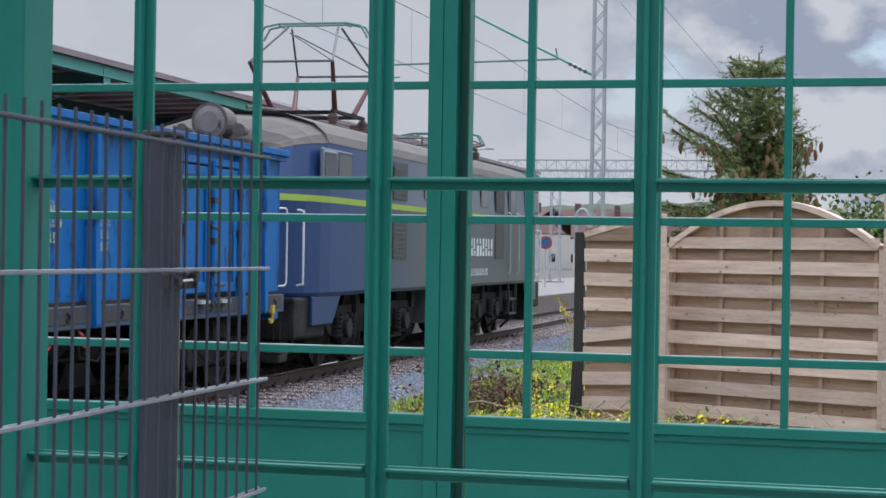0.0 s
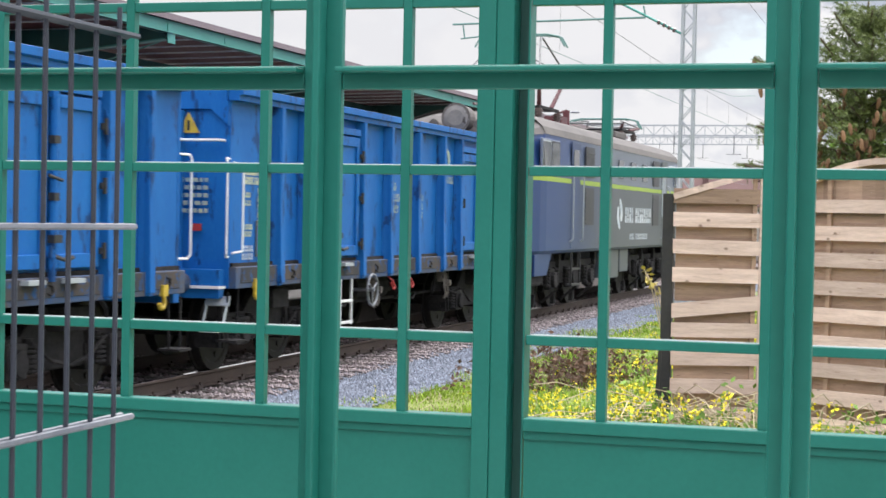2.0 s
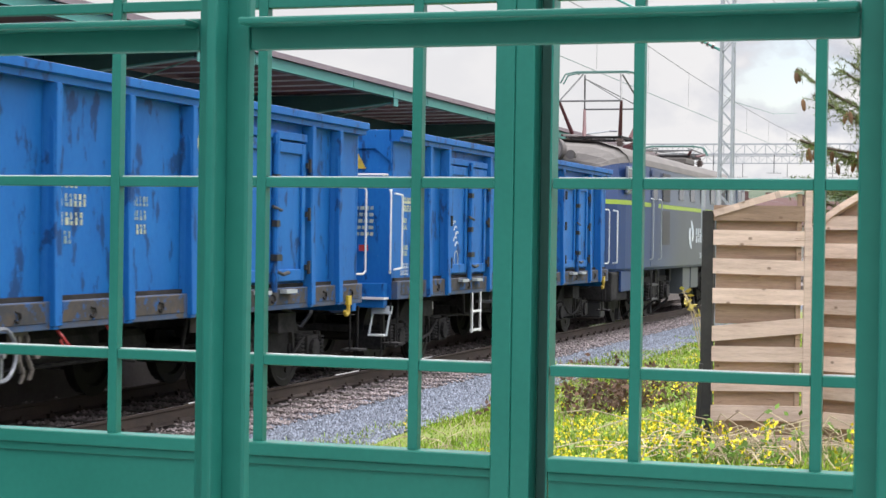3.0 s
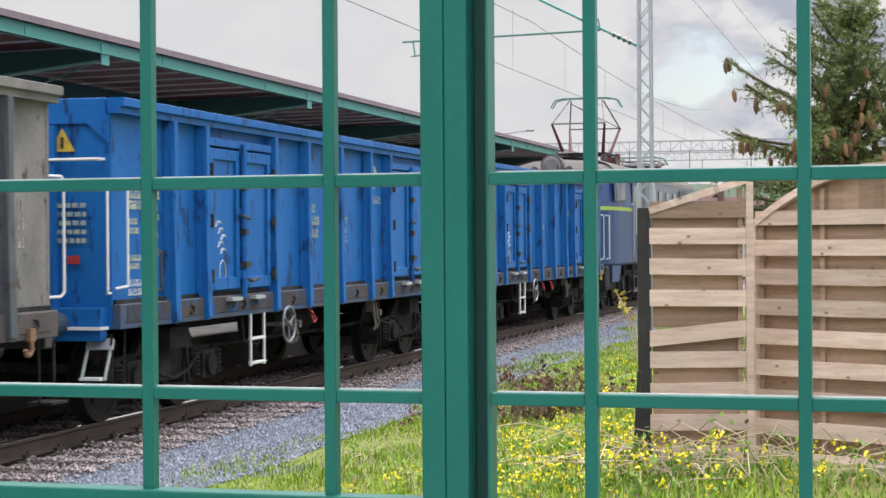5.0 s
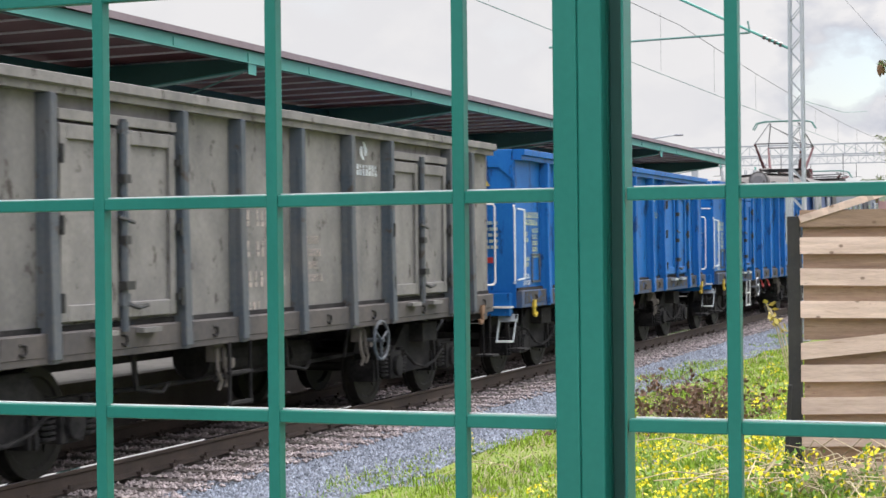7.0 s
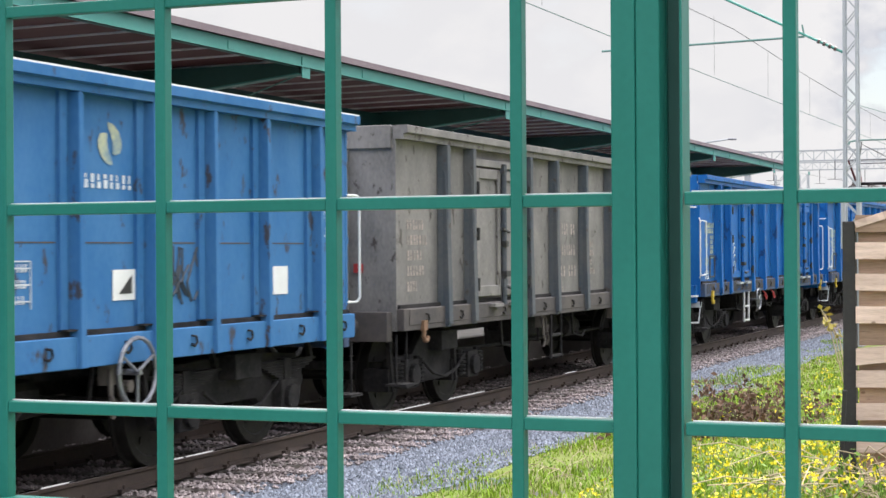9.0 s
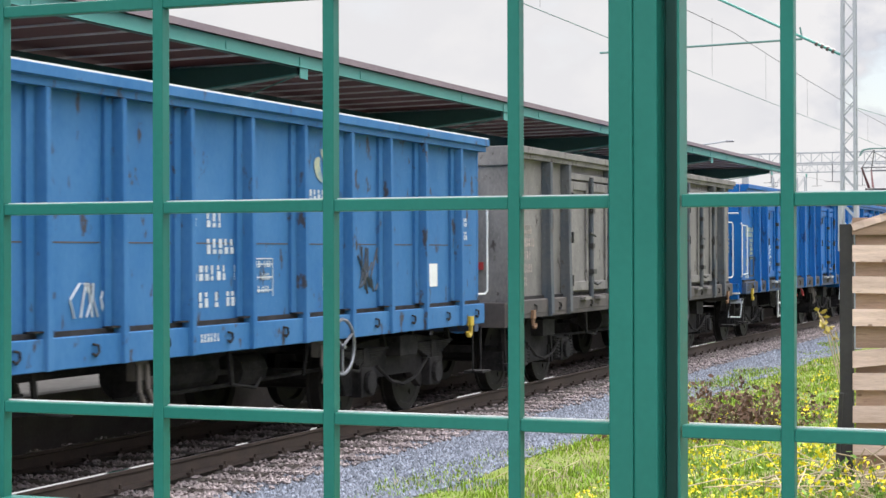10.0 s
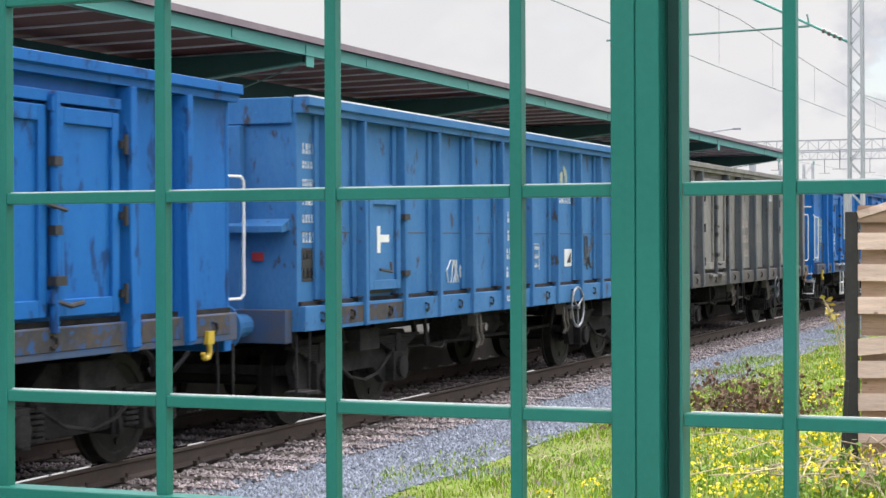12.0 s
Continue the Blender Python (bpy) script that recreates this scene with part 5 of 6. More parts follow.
def locomotive(x0):
    root = thing("electric_locomotive", pose(x0, 0, 0), "six-axle electric locomotive, blue cab fading to grey, lime stripe, beige roof", "locomotive")
    fade = fade_material("blue_to_grey_locomotive_paint", (0.060, 0.070, 0.086), (0.08, 0.09, 0.106))
    fade_up = fade_material("blue_to_pale_grey_locomotive_paint", (0.10, 0.118, 0.152), (0.13, 0.146, 0.178))
    # (x, half width, drop of the roof)
    plan = [(-0.42, 0.92, 0.62), (-0.36, 1.08, 0.46), (-0.2, 1.22, 0.30), (0.15, 1.36, 0.14), (0.6, 1.45, 0.04), (1.0, 1.48, 0.0), (9, 1.48, 0.0), (17.0, 1.48, 0.0), (17.4, 1.45, 0.04), (17.85, 1.36, 0.14), (18.2, 1.22, 0.30), (18.36, 1.08, 0.46), (18.42, 0.92, 0.62)]

    def band(name, levels, mat, label=""):
        s = Shape()
        k = len(levels)
        vs = []
        for x, w, drop in plan:
            for fy, z, isroof in levels:
                lean = 0.0 if z < 2.55 else (z - 2.55) * 0.38
                xx = x + (lean if x < 3 else -lean if x > 15 else 0) * (1 if abs(x - 9) > 8.2 else 0)
                vs.append((xx, fy * w, z - drop * isroof))
        n = len(plan)
        fs = [(i * k + j, (i + 1) * k + j, (i + 1) * k + j + 1, i * k + j + 1) for i in range(n - 1) for j in range(k - 1)]
        fs += [tuple(range(k)), tuple((n - 1) * k + j for j in range(k - 1, -1, -1))]
        s.add(vs, fs)
        return part(name, s, mat, root, label, smooth=False)

    body = band("lower_body", [(1, 2.552, 0), (1, 1.22, 0), (0.97, 1.16, 0), (-0.97, 1.16, 0), (-1, 1.22, 0), (-1, 2.552, 0)], fade, "blue fading to grey lower body")
    band("stripe", [(1.0, 2.648, 0), (1.0, 2.554, 0), (-1.0, 2.554, 0), (-1.0, 2.648, 0)], LOCO_LIME, "lime green waist stripe")
    upper = band("upper_body", [(0.965, 3.46, 0.3), (1.0, 2.65, 0), (-1.0, 2.65, 0), (-0.965, 3.46, 0.3)], fade_up, "blue cab and pale grey upper body")
    band("roof", [(0.972, 3.455, 0.3), (0.93, 3.60, 0.5), (0.80, 3.76, 0.8), (0.5, 3.90, 1), (0, 3.95, 1), (-0.5, 3.90, 1), (-0.80, 3.76, 0.8), (-0.93, 3.60, 0.5), (-0.972, 3.455, 0.3)], LOCO_ROOF, "dusty beige roof")
    for e, s in ((0, 1), (18, -1)):
        part("apron", Shape().box(e - s * 0.35, e + s * 1.15, -1.372, 1.40, 0.55, 1.158), GRIME, root, "dark apron under the cab", bevel=0.05)
        part("cab_skirt", Shape().extrude_y([(e + s * 0.35, 0.74), (e + s * 1.35, 0.74), (e + s * 1.75, 1.158), (e + s * 0.35, 1.158)], -1.425, -1.375), fade if e == 0 else LOCO_GREY, root, "body side drawn down below the cab", bevel=0.01)
        part("snow_plough", Shape().box(e - s * 0.30, e + s * 0.1, -1.15, 1.15, 0.22, 0.54), BLACK, root, bevel=0.03)
        for y in (-0.875, 0.875):
            part("buffer", Shape().rod((e - s * 0.36, y, 1.05), (e - s * 0.75, y, 1.05), 0.10, 12).rod((e - s * 0.75, y, 1.05), (e - s * 0.78, y, 1.05), 0.24, 18), BLACK, root)
        lamp = part("headlamp", Shape().rod((e + s * 0.28, 0, 3.68), (e - s * 0.16, 0, 3.68), 0.25, 24).rod((e - s * 0.16, 0, 3.68), (e - s * 0.20, 0, 3.68), 0.28, 24), LOCO_ROOF, root, "large round headlamp housing", smooth=False)
        part("lens", Shape().rod((e - s * 0.2005, 0, 3.68), (e - s * 0.235, 0, 3.68), 0.235, 24, 0.15), GREY_OLD, lamp, "ribbed grey lens")
        for y in (-0.44, 0.44):
            part("horn", Shape().rod((e + s * 0.1, y, 3.56), (e - s * 0.18, y, 3.56), 0.06, 12, 0.10).rod((e - s * 0.175, y, 3.56), (e - s * 0.185, y, 3.56), 0.07, 12), LOCO_ROOF, root, "warning horn")
        for y in (-0.55, 0.55):
            part("windscreen", Shape().add([(e - s * 0.46, y - 0.36, 2.76), (e - s * 0.46, y + 0.36, 2.76), (e - s * 0.20, y + 0.33, 3.30), (e - s * 0.20, y - 0.33, 3.30)], [(0, 1, 2, 3)]), DARKGLASS, root)
        a, b = sorted((e + s * 0.55, e + s * 2.05))
        win = part("cab_window", Shape().box(a, b, -1.489, -1.44, 2.78, 3.36), LOCO_PALE, root, "cab side window with two panes", bevel=0.02)
        mid = (a + b) / 2
        for c, d, tip in ((a + 0.04, mid - 0.05, 0.022), (mid + 0.02, b - 0.04, 0.0)):
            fw = part("pane_frame", Shape().box(c, d, -1.496, -1.4895, 2.81, 3.33), LOUVRE if not tip else MASTPAINT, win)
            part("window_pane", Shape().add([(c + 0.025, -1.497 - tip, 2.84), (d - 0.025, -1.497 - tip, 2.84), (d - 0.025, -1.497, 3.30), (c + 0.025, -1.497, 3.30)], [(0, 1, 2, 3)]), DARKGLASS, fw)
        a, b = sorted((e + s * 3.15, e + s * 3.95))
        dr = part("cab_door", Shape().box(a, b, -1.487, -1.477, 1.25, 3.40), fade if e == 0 else LOCO_GREY, root, bevel=0.01)
        part("door_window", Shape().box(a + 0.15, b - 0.15, -1.495, -1.4875, 2.72, 3.25), DARKGLASS, dr)
        for x in (a - 0.08, b + 0.08):
            part("door_rail", Shape().path([(x, -1.48, 2.75), (x, -1.55, 2.72), (x, -1.55, 1.42), (x, -1.48, 1.38)], 0.016, 6), MASTPAINT, dr)
        part("footstep", Shape().box(a, b, -1.52, -1.4, 0.80, 0.84).box(a, b, -1.52, -1.4, 0.48, 0.52).box(a, a + 0.03, -1.52, -1.48, 0.48, 1.15).box(b - 0.03, b, -1.52, -1.48, 0.48, 1.15), BLACK, dr)
        a, b = sorted((e + s * 4.45, e + s * 5.35))
        for z0, z1 in ((2.72, 3.36), (1.72, 2.50)):
            lv = part("louvre", Shape().box(a, b, -1.492, -1.478, z0, z1), LOUVRE, root, "dark ventilation louvre")
            sl = Shape()
            k = int((z1 - z0) / 0.08)
            for j in range(k):
                sl.box(a + 0.03, b - 0.03, -1.502, -1.4925, z0 + 0.02 + 0.08 * j, z0 + 0.05 + 0.08 * j)
            part("slats", sl, LOUVRE, lv)
        part("grab_rail", Shape().path([(e - s * 0.12, -1.34, 2.42), (e - s * 0.14, -1.44, 2.40), (e - s * 0.14, -1.44, 1.35), (e - s * 0.12, -1.34, 1.33)], 0.018, 6), WHITE, root)
    for k in range(4):
        part("engine_window", Shape().box(6.6 + 1.55 * k, 7.2 + 1.55 * k, -1.482, -1.47, 2.80, 3.22), DARKGLASS, root)
    swirl(root, 8.3, -1.484, 1.98, 0.36, MARK)
    markings(root, 9.0, -1.483, 2.14, [[(1.1, 0.22), (2.2, 0)]], 0.36, 0.1, MARK, "company_name", "pale bars of the company lettering", bold=0.5)
    markings(root, 9.6, -1.483, 1.52, [[(0.6, 0.2), (1.6, 0)]], 0.14, 0.1, MARK)
    for xb in (4.3, 13.7):
        f = Shape()
        for sy in (-1, 1):
            y = sy * 1.12
            f.extrude_y([(xb - 2.6, 0.72), (xb - 2.5, 0.98), (xb + 2.5, 0.98), (xb + 2.6, 0.72), (xb + 2.3, 0.52), (xb - 2.3, 0.52)], y - 0.06, y + 0.06)
        f.box(xb - 2.3, xb + 2.3, -0.6, 0.6, 0.5, 1.1)
        fr = part("bogie_frame", f, GRIME, root, "grimy black three-axle bogie", bevel=0.015)
        for dx in (-1.75, 0, 1.75):
            ws = new("wheelset", WHEEL_62)
            ws.parent, ws.location = fr, (xb + dx, 0, 0.62)
            WHEELS.append((ws, (xb + dx, 0, 0.62), 0.62))
            for sy in (-1, 1):
                y = sy * 1.20
                part("axle_box", Shape().box(xb + dx - 0.2, xb + dx + 0.2, y - 0.06, y + 0.06, 0.42, 0.84).rod((xb + dx, y, 0.62), (xb + dx, y + sy * 0.14, 0.62), 0.16, 12), GRIME, fr, bevel=0.015)
                for e in (-0.38, 0.38):
                    c = Shape()
                    for j in range(5):
                        c.rod((xb + dx + e, y, 0.50 + 0.07 * j), (xb + dx + e, y, 0.54 + 0.07 * j), 0.11, 10)
                    part("coil_spring", c.rod((xb + dx + e, y, 0.48), (xb + dx + e, y, 0.86), 0.06, 8), GRIME, fr)
                part("sand_pipe", Shape().path([(xb + dx + 0.62, y, 0.95), (xb + dx + 0.66, y, 0.4), (xb + dx + 0.55, y * 0.75, 0.12)], 0.03, 6).box(xb + dx + 0.6, xb + dx + 0.8, y - 0.05, y + 0.05, 0.85, 1.12), GRIME, fr)
                part("brake_shoe", Shape().extrude_y([(xb + dx - 0.80, 0.35), (xb + dx - 0.66, 0.30), (xb + dx - 0.62, 0.85), (xb + dx - 0.72, 0.88)], sy * 0.68, sy * 0.84).extrude_y([(xb + dx - 0.86, 0.1), (xb + dx - 0.6, 0.1), (xb + dx - 0.70, 0.34), (xb + dx - 0.78, 0.34)], sy * 1.0, sy * 1.08), GRIME, fr)
    part("equipment_box", Shape().box(7.9, 8.9, -1.36, -0.6, 0.50, 1.155), LOCO_GREY, root, "grey battery box", bevel=0.02)
    part("equipment_box", Shape().box(9.05, 10.1, -1.36, -0.6, 0.62, 1.155), LOCO_GREY, root, "grey battery box", bevel=0.02)
    part("air_reservoir", Shape().rod((7.6, 0.5, 0.8), (10.3, 0.5, 0.8), 0.22, 14), GRIME, root)
    pantograph(root, 4.6, True)
    pantograph(root, 13.6, False)
    line = Shape().path([(2.4, 0.4, 4.12), (4.0, 0.4, 4.2), (9.0, 0.4, 4.18), (15.4, 0.4, 4.2)], 0.03, 6)
    for k in range(9):
        line.rod((6.0 + 0.8 * k, 0.4, 3.9), (6.0 + 0.8 * k, 0.4, 4.16), 0.05, 8).rod((6.0 + 0.8 * k, 0.4, 4.02), (6.0 + 0.8 * k, 0.4, 4.06), 0.085, 8)
    part("roof_conductor", line, CERAMIC, root, "roof conductor on brown insulators")
    part("roof_switchgear", Shape().box(6.4, 7.0, -0.5, -0.1, 3.9, 4.12).rod((7.3, -0.4, 3.95), (7.3, -0.4, 4.3), 0.08, 8).rod((7.7, -0.1, 3.95), (7.7, -0.1, 4.25), 0.07, 8).path([(7.3, -0.4, 4.3), (7.7, -0.1, 4.25), (8.2, 0.2, 4.2)], 0.025, 6), MAROON, root, "red roof switchgear")
    part("roof_vent", Shape().box(10.6, 12.0, -0.9, 0.9, 3.86, 4.02), LOCO_ROOF, root, bevel=0.03)
    TRAIN.append((root, x0))
    return root


locomotive(21.0)
wagon(20.0, "blue", "bright blue open high-sided freight wagon with double side doors")
wagon(6.1, "blue", "bright blue open high-sided freight wagon with double side doors")
wagon(-7.75, "grey", "weathered grey-brown open high-sided freight wagon with slate uprights")
wagon(-21.6, "old", "older faded blue ribbed open freight wagon with a low flap door")
wagon(-35.35, "blue", "bright blue open high-sided freight wagon with double side doors", False)


# ---- overhead line ----
def lattice_mast(x, y, z0, z1, w, label, taper=0.8):
    m = thing("lattice_mast", pose(x, y, z0), label, "mast", "overhead line masts")
    h = z1 - z0
    for sx in (-1, 1):
        for sy in (-1, 1):
            part("leg", Shape().beam((sx * w / 2, sy * w / 2, 0), (sx * w / 2 * taper, sy * w / 2 * taper, h), 0.05, 0.05, (1, 0, 0)), MASTPAINT, m)
    n = int(h / (w * 1.05))
    for i in range(n):
        a, b = h * i / n, h * (i + 1) / n
        wa, wb = w / 2 * (1 - (1 - taper) * i / n), w / 2 * (1 - (1 - taper) * (i + 1) / n)
        s = 1 if i % 2 else -1
        for f in (-1, 1):
            part("lacing", Shape().beam((-s * wa, f * wa, a), (s * wb, f * wb, b), 0.022, 0.022, (0, 1, 0)).beam((f * wa, -s * wa, a), (f * wb, s * wb, b), 0.022, 0.022, (1, 0, 0)), MASTPAINT, m)
    part("footing", Shape().box(-w * 0.8, w * 0.8, -w * 0.8, w * 0.8, -0.5, 0.05), CONCRETE, m)
    return m


mast = lattice_mast(38.0, -3.0, -0.3, 10.5, 0.30, "pale grey lattice steel mast of the overhead line")
mz = 0.3
arm = part("cantilever_tube", Shape().rod((0, 0.15, 6.1 + mz), (0, 4.1, 8.1 + mz), 0.03, 10), TEAL, mast, "teal-grey cantilever tube")
for k in range(4):
    f = 0.04 + 0.03 * k
    part("insulator", Shape().rod((0, 0.15 + 3.95 * f, 6.1 + mz + 2.0 * f), (0, 0.15 + 3.95 * (f + 0.012), 6.1 + mz + 2.0 * (f + 0.012)), 0.055, 10), CERAMIC, arm)
part("registration_tube", Shape().rod((0, 1.0, 6.49 + mz), (0, 5.6, 6.39 + mz), 0.025, 8).rod((0, 5.35, 6.39 + mz), (0, 5.3, 6.05 + mz), 0.02, 6).rod((0, 4.9, 6.1 + mz), (0, 5.4, 6.05 + mz), 0.02, 6).rod((0, 1.0, 6.49 + mz), (0, 1.05, 6.75 + mz), 0.02, 6), WIRE_TEAL, mast)


def overhead_line():
    line = thing("overhead_line", pose(0, 0, 0), "dark overhead contact wire and carrier wire with droppers", "overhead wire")
    part("contact_wire", Shape().path([(-30, 0.0, 5.74), (38, 0.15, 5.74), (105, -0.15, 5.74), (175, 0.15, 5.6)], 0.008, 5), WIRE_TEAL, line)
    pts = []
    for i in range(-3, 18):
        x = 10.0 * i
        f = ((x - 38) % 66) / 66
        pts.append((x, 0.0, 7.05 - 0.8 * 4 * f * (1 - f) * 0.6))
    part("carrier_wire", Shape().path(pts, 0.008, 5), WIRE, line)
    for i in range(0, 26):
        x = 2.0 + 6.0 * i
        f = ((x - 38) % 66) / 66
        part("dropper", Shape().rod((x, 0.0, 5.74), (x, 0.0, 7.05 - 0.8 * 4 * f * (1 - f) * 0.6), 0.0035, 4), WIRE, line)
    part("feeder_wire", Shape().path([(-10, -3.4, 9.5), (38, -3.2, 9.2), (100, -3.4, 9.4)], 0.007, 5), WIRE, line)
    part("far_track_wire", Shape().path([(-20, 11.5, 5.6), (60, 11.5, 5.6), (170, 11.5, 5.6)], 0.008, 5), WIRE, line)
    part("far_carrier_wire", Shape().path([(-20, 11.5, 7.2), (20, 11.5, 6.7), (60, 11.5, 7.2), (110, 11.5, 6.7), (170, 11.5, 7.2)], 0.008, 5), WIRE, line)
    part("stay_wire", Shape().rod((40, -3.2, 8.1), (40, -8.6, 1.6), 0.005, 5), WIRE, line)
    part("branch_wire", Shape().path([(38, -3, 5.0), (50, -2.5, 5.55), (60, -2.0, 6.3)], 0.007, 5), WIRE_TEAL, line)


overhead_line()


def gantry(x, y0, y1, z, label):
    g = thing("overhead_gantry", pose(x, 0, 0), label, "gantry")
    for dz in (0, 0.7):
        for dx in (-0.3, 0.3):
            part("chord", Shape().beam((dx, y0, z + dz), (dx, y1, z + dz), 0.07, 0.07), MASTPAINT, g)
    n = int((y1 - y0) / 0.7)
    for i in range(n):
        a, b = y0 + (y1 - y0) * i / n, y0 + (y1 - y0) * (i + 1) / n
        part("lacing", Shape().beam((-0.3, a, z if i % 2 else z + 0.7), (-0.3, b, z + 0.7 if i % 2 else z), 0.04, 0.04).beam((-0.3, a, z), (-0.3, a, z + 0.7), 0.04, 0.04), MASTPAINT, g)
    for y in (y0 + 0.4, y1 - 0.4):
        part("leg", Shape().beam((0, y, -0.3), (0, y, z), 0.4, 0.4, (1, 0, 0)), MASTPAINT, g)
    k = y0 + 2.5
    while k < y1 - 1:
        part("hanger", Shape().rod((0, k, z), (0, k, z - 1.3), 0.03, 5).rod((0, k - 0.5, z - 1.3), (0, k + 0.5, z - 1.3), 0.02, 5), WIRE, g)
        k += 4.2
    return g


gantry(120, -4.5, 17, 7.9, "long pale lattice gantry over the far tracks")
gantry(165, 0, 32, 9.3, "long pale lattice gantry over the far tracks")
lattice_mast(88, 7.0, 0.36, 5.6, 0.55, "white lattice steel mast standing on the platform")
lattice_mast(88, 8.2, 0.36, 5.6, 0.55, "white lattice steel mast standing on the platform")
lattice_mast(104, -5.2, -0.3, 8.0, 0.35, "pale grey lattice steel mast of the overhead line")
sign = thing("road_sign", pose(74, 4.9, 0.36), "round blue and red no-stopping sign on a grey pole", "sign")
part("pole", Shape().rod((0, 0, 0), (0, 0, 2.3), 0.03, 8), MASTPAINT, sign)
part("disc", Shape().rod((-0.05, 0, 2.0), (-0.035, 0, 2.0), 0.30, 20), RED, sign)
part("disc_centre", Shape().rod((-0.056, 0, 2.0), (-0.0505, 0, 2.0), 0.22, 20), LOCO_BLUE, sign)
lampp = thing("street_lamp", pose(62, 6.0, 0.36), "slim street lamp behind the canopy roof", "street lamp")
part("pole", Shape().rod((0, 0, 0), (0, 0, 5.36), 0.05, 8), MASTPAINT, lampp)
part("arm", Shape().rod((0, 0, 5.36), (0.0, -1.0, 5.48), 0.03, 6), MASTPAINT, lampp)
part("lantern", Shape().box(-0.08, 0.08, -1.25, -0.95, 5.44, 5.51), GALV, lampp, bevel=0.03)


# ---- plants ----
def quads(name, centres, size, rng, mat, parent=None, kind="stuff", label="", category="", aspect=1.7, droop=0.0):
    """Many small leaves as one mesh: bent quads in random poses."""
    c = np.asarray(centres, float)
    n = len(c)
    a = rng.normal(size=(n, 3))
    a[:, 2] -= droop
    a /= np.linalg.norm(a, axis=1, keepdims=True)
    b = np.cross(a, rng.normal(size=(n, 3)))
    b /= np.linalg.norm(b, axis=1, keepdims=True)
    s = size * rng.uniform(0.6, 1.3, (n, 1))
    v = np.stack([c, c + a * s * aspect * 0.5 + b * s * 0.5, c + a * s * aspect, c + a * s * aspect * 0.5 - b * s * 0.5], 1).reshape(-1, 3)
    f = np.arange(4 * n).reshape(-1, 4)
    return sheet(name, v, f, mat, kind, label, category, parent)


def edge_y(x):
    return -2.66 + 0.30 * np.sin(0.42 * x + 2.6) + 0.12 * np.sin(1.3 * x) + 0.05 * np.sin(4.1 * x) + 0.5 * np.clip((x - 24) / 18, 0, 1)


def build_turf():
    xs = np.arange(4.5, 75, 0.35)
    n, m = len(xs), 34
    t = np.linspace(0, 1, m)
    gx = np.repeat(xs[:, None], m, 1)
    gy = edge_y(gx) + t[None] * (-13.0 - edge_y(gx))
    gz = ground_z(gx, gy) + 0.012 + 0.02 * np.sin(3.1 * gx) * np.sin(2.7 * gy) * np.minimum(1, t[None] * 8)
    i, j = np.meshgrid(np.arange(n - 1), np.arange(m - 1), indexing="ij")
    k = (i * m + j).ravel()
    sheet("turf", np.stack([gx, gy, gz], -1).reshape(-1, 3), np.stack([k, k + m, k + m + 1, k + 1], -1), TURF, "structure", "grassy bank between the gravel strip and the fence", "grass")


build_turf()


def blades(name, count, seed, mat, x0, x1, h0, h1, label, power=1.6, w=0.005, keep=None):
    rng = np.random.default_rng(seed)
    x = x0 + (x1 - x0) * rng.random(count) ** power
    y = edge_y(x) - rng.random(count) ** 0.9 * np.where(x < 9.4, 7.5 + 0 * x, 5.6 + 0 * x)
    # some tufts stray over the edge of the gravel
    tuft = np.clip(0.25 + 0.75 * np.sin(2.3 * x + 0.7) * np.sin(0.9 * x), 0, 1)
    y = np.where(rng.random(count) < 0.06, edge_y(x) - 0.55 + (0.40 + 0.45 * tuft) * rng.random(count) ** 1.15, y)
    if keep is not None:
        k = keep(x, y, rng)
        x, y = x[k], y[k]
    n = len(x)
    z = np.where(y > -2.9, path_z(x, y), ground_z(x, y)) + 0.005
    patchy = 0.65 + 0.35 * np.sin(1.3 * x + 2.1 * y) * np.sin(0.8 * y - 0.7 * x)
    h = rng.uniform(h0, h1, n) * patchy
    a = rng.uniform(0, 6.28, n)
    l = rng.uniform(0.1, 0.75, n) * h
    dx, dy = np.cos(a), np.sin(a)
    ww = w * rng.uniform(0.7, 1.5, n) * (1 + x / 25)
    base = np.stack([x, y, z], -1)
    side = np.stack([-dy * ww, dx * ww, 0 * x], -1)
    mid = base + np.stack([dx * l * 0.3, dy * l * 0.3, h * 0.62], -1)
    tip = base + np.stack([dx * l, dy * l, h], -1)
    v = np.stack([base - side, base + side, mid + side * 0.7, mid - side * 0.7, tip], 1).reshape(-1, 3)
    q = np.arange(n)[:, None] * 5
    me = [tuple(r) for r in (q + np.array([0, 1, 2, 3])).tolist()] + [tuple(r) for r in (q + np.array([3, 2, 4])).tolist()]
    return sheet(name, v, me, mat, "stuff", label, "grass")


blades("grass", 170000, 11, GRASS, 6.2, 46, 0.03, 0.09, "fresh green grass on the bank by the track", 1.7, 0.0032)
blades("tall_grass", 12000, 12, GRASS, 6.2, 30, 0.07, 0.19, "taller weed stems in the grass", 1.6, 0.0036)
blades("dry_grass", 9000, 13, DRY, 6.2, 34, 0.04, 0.14, "dry straw among the grass", 1.5, 0.004)


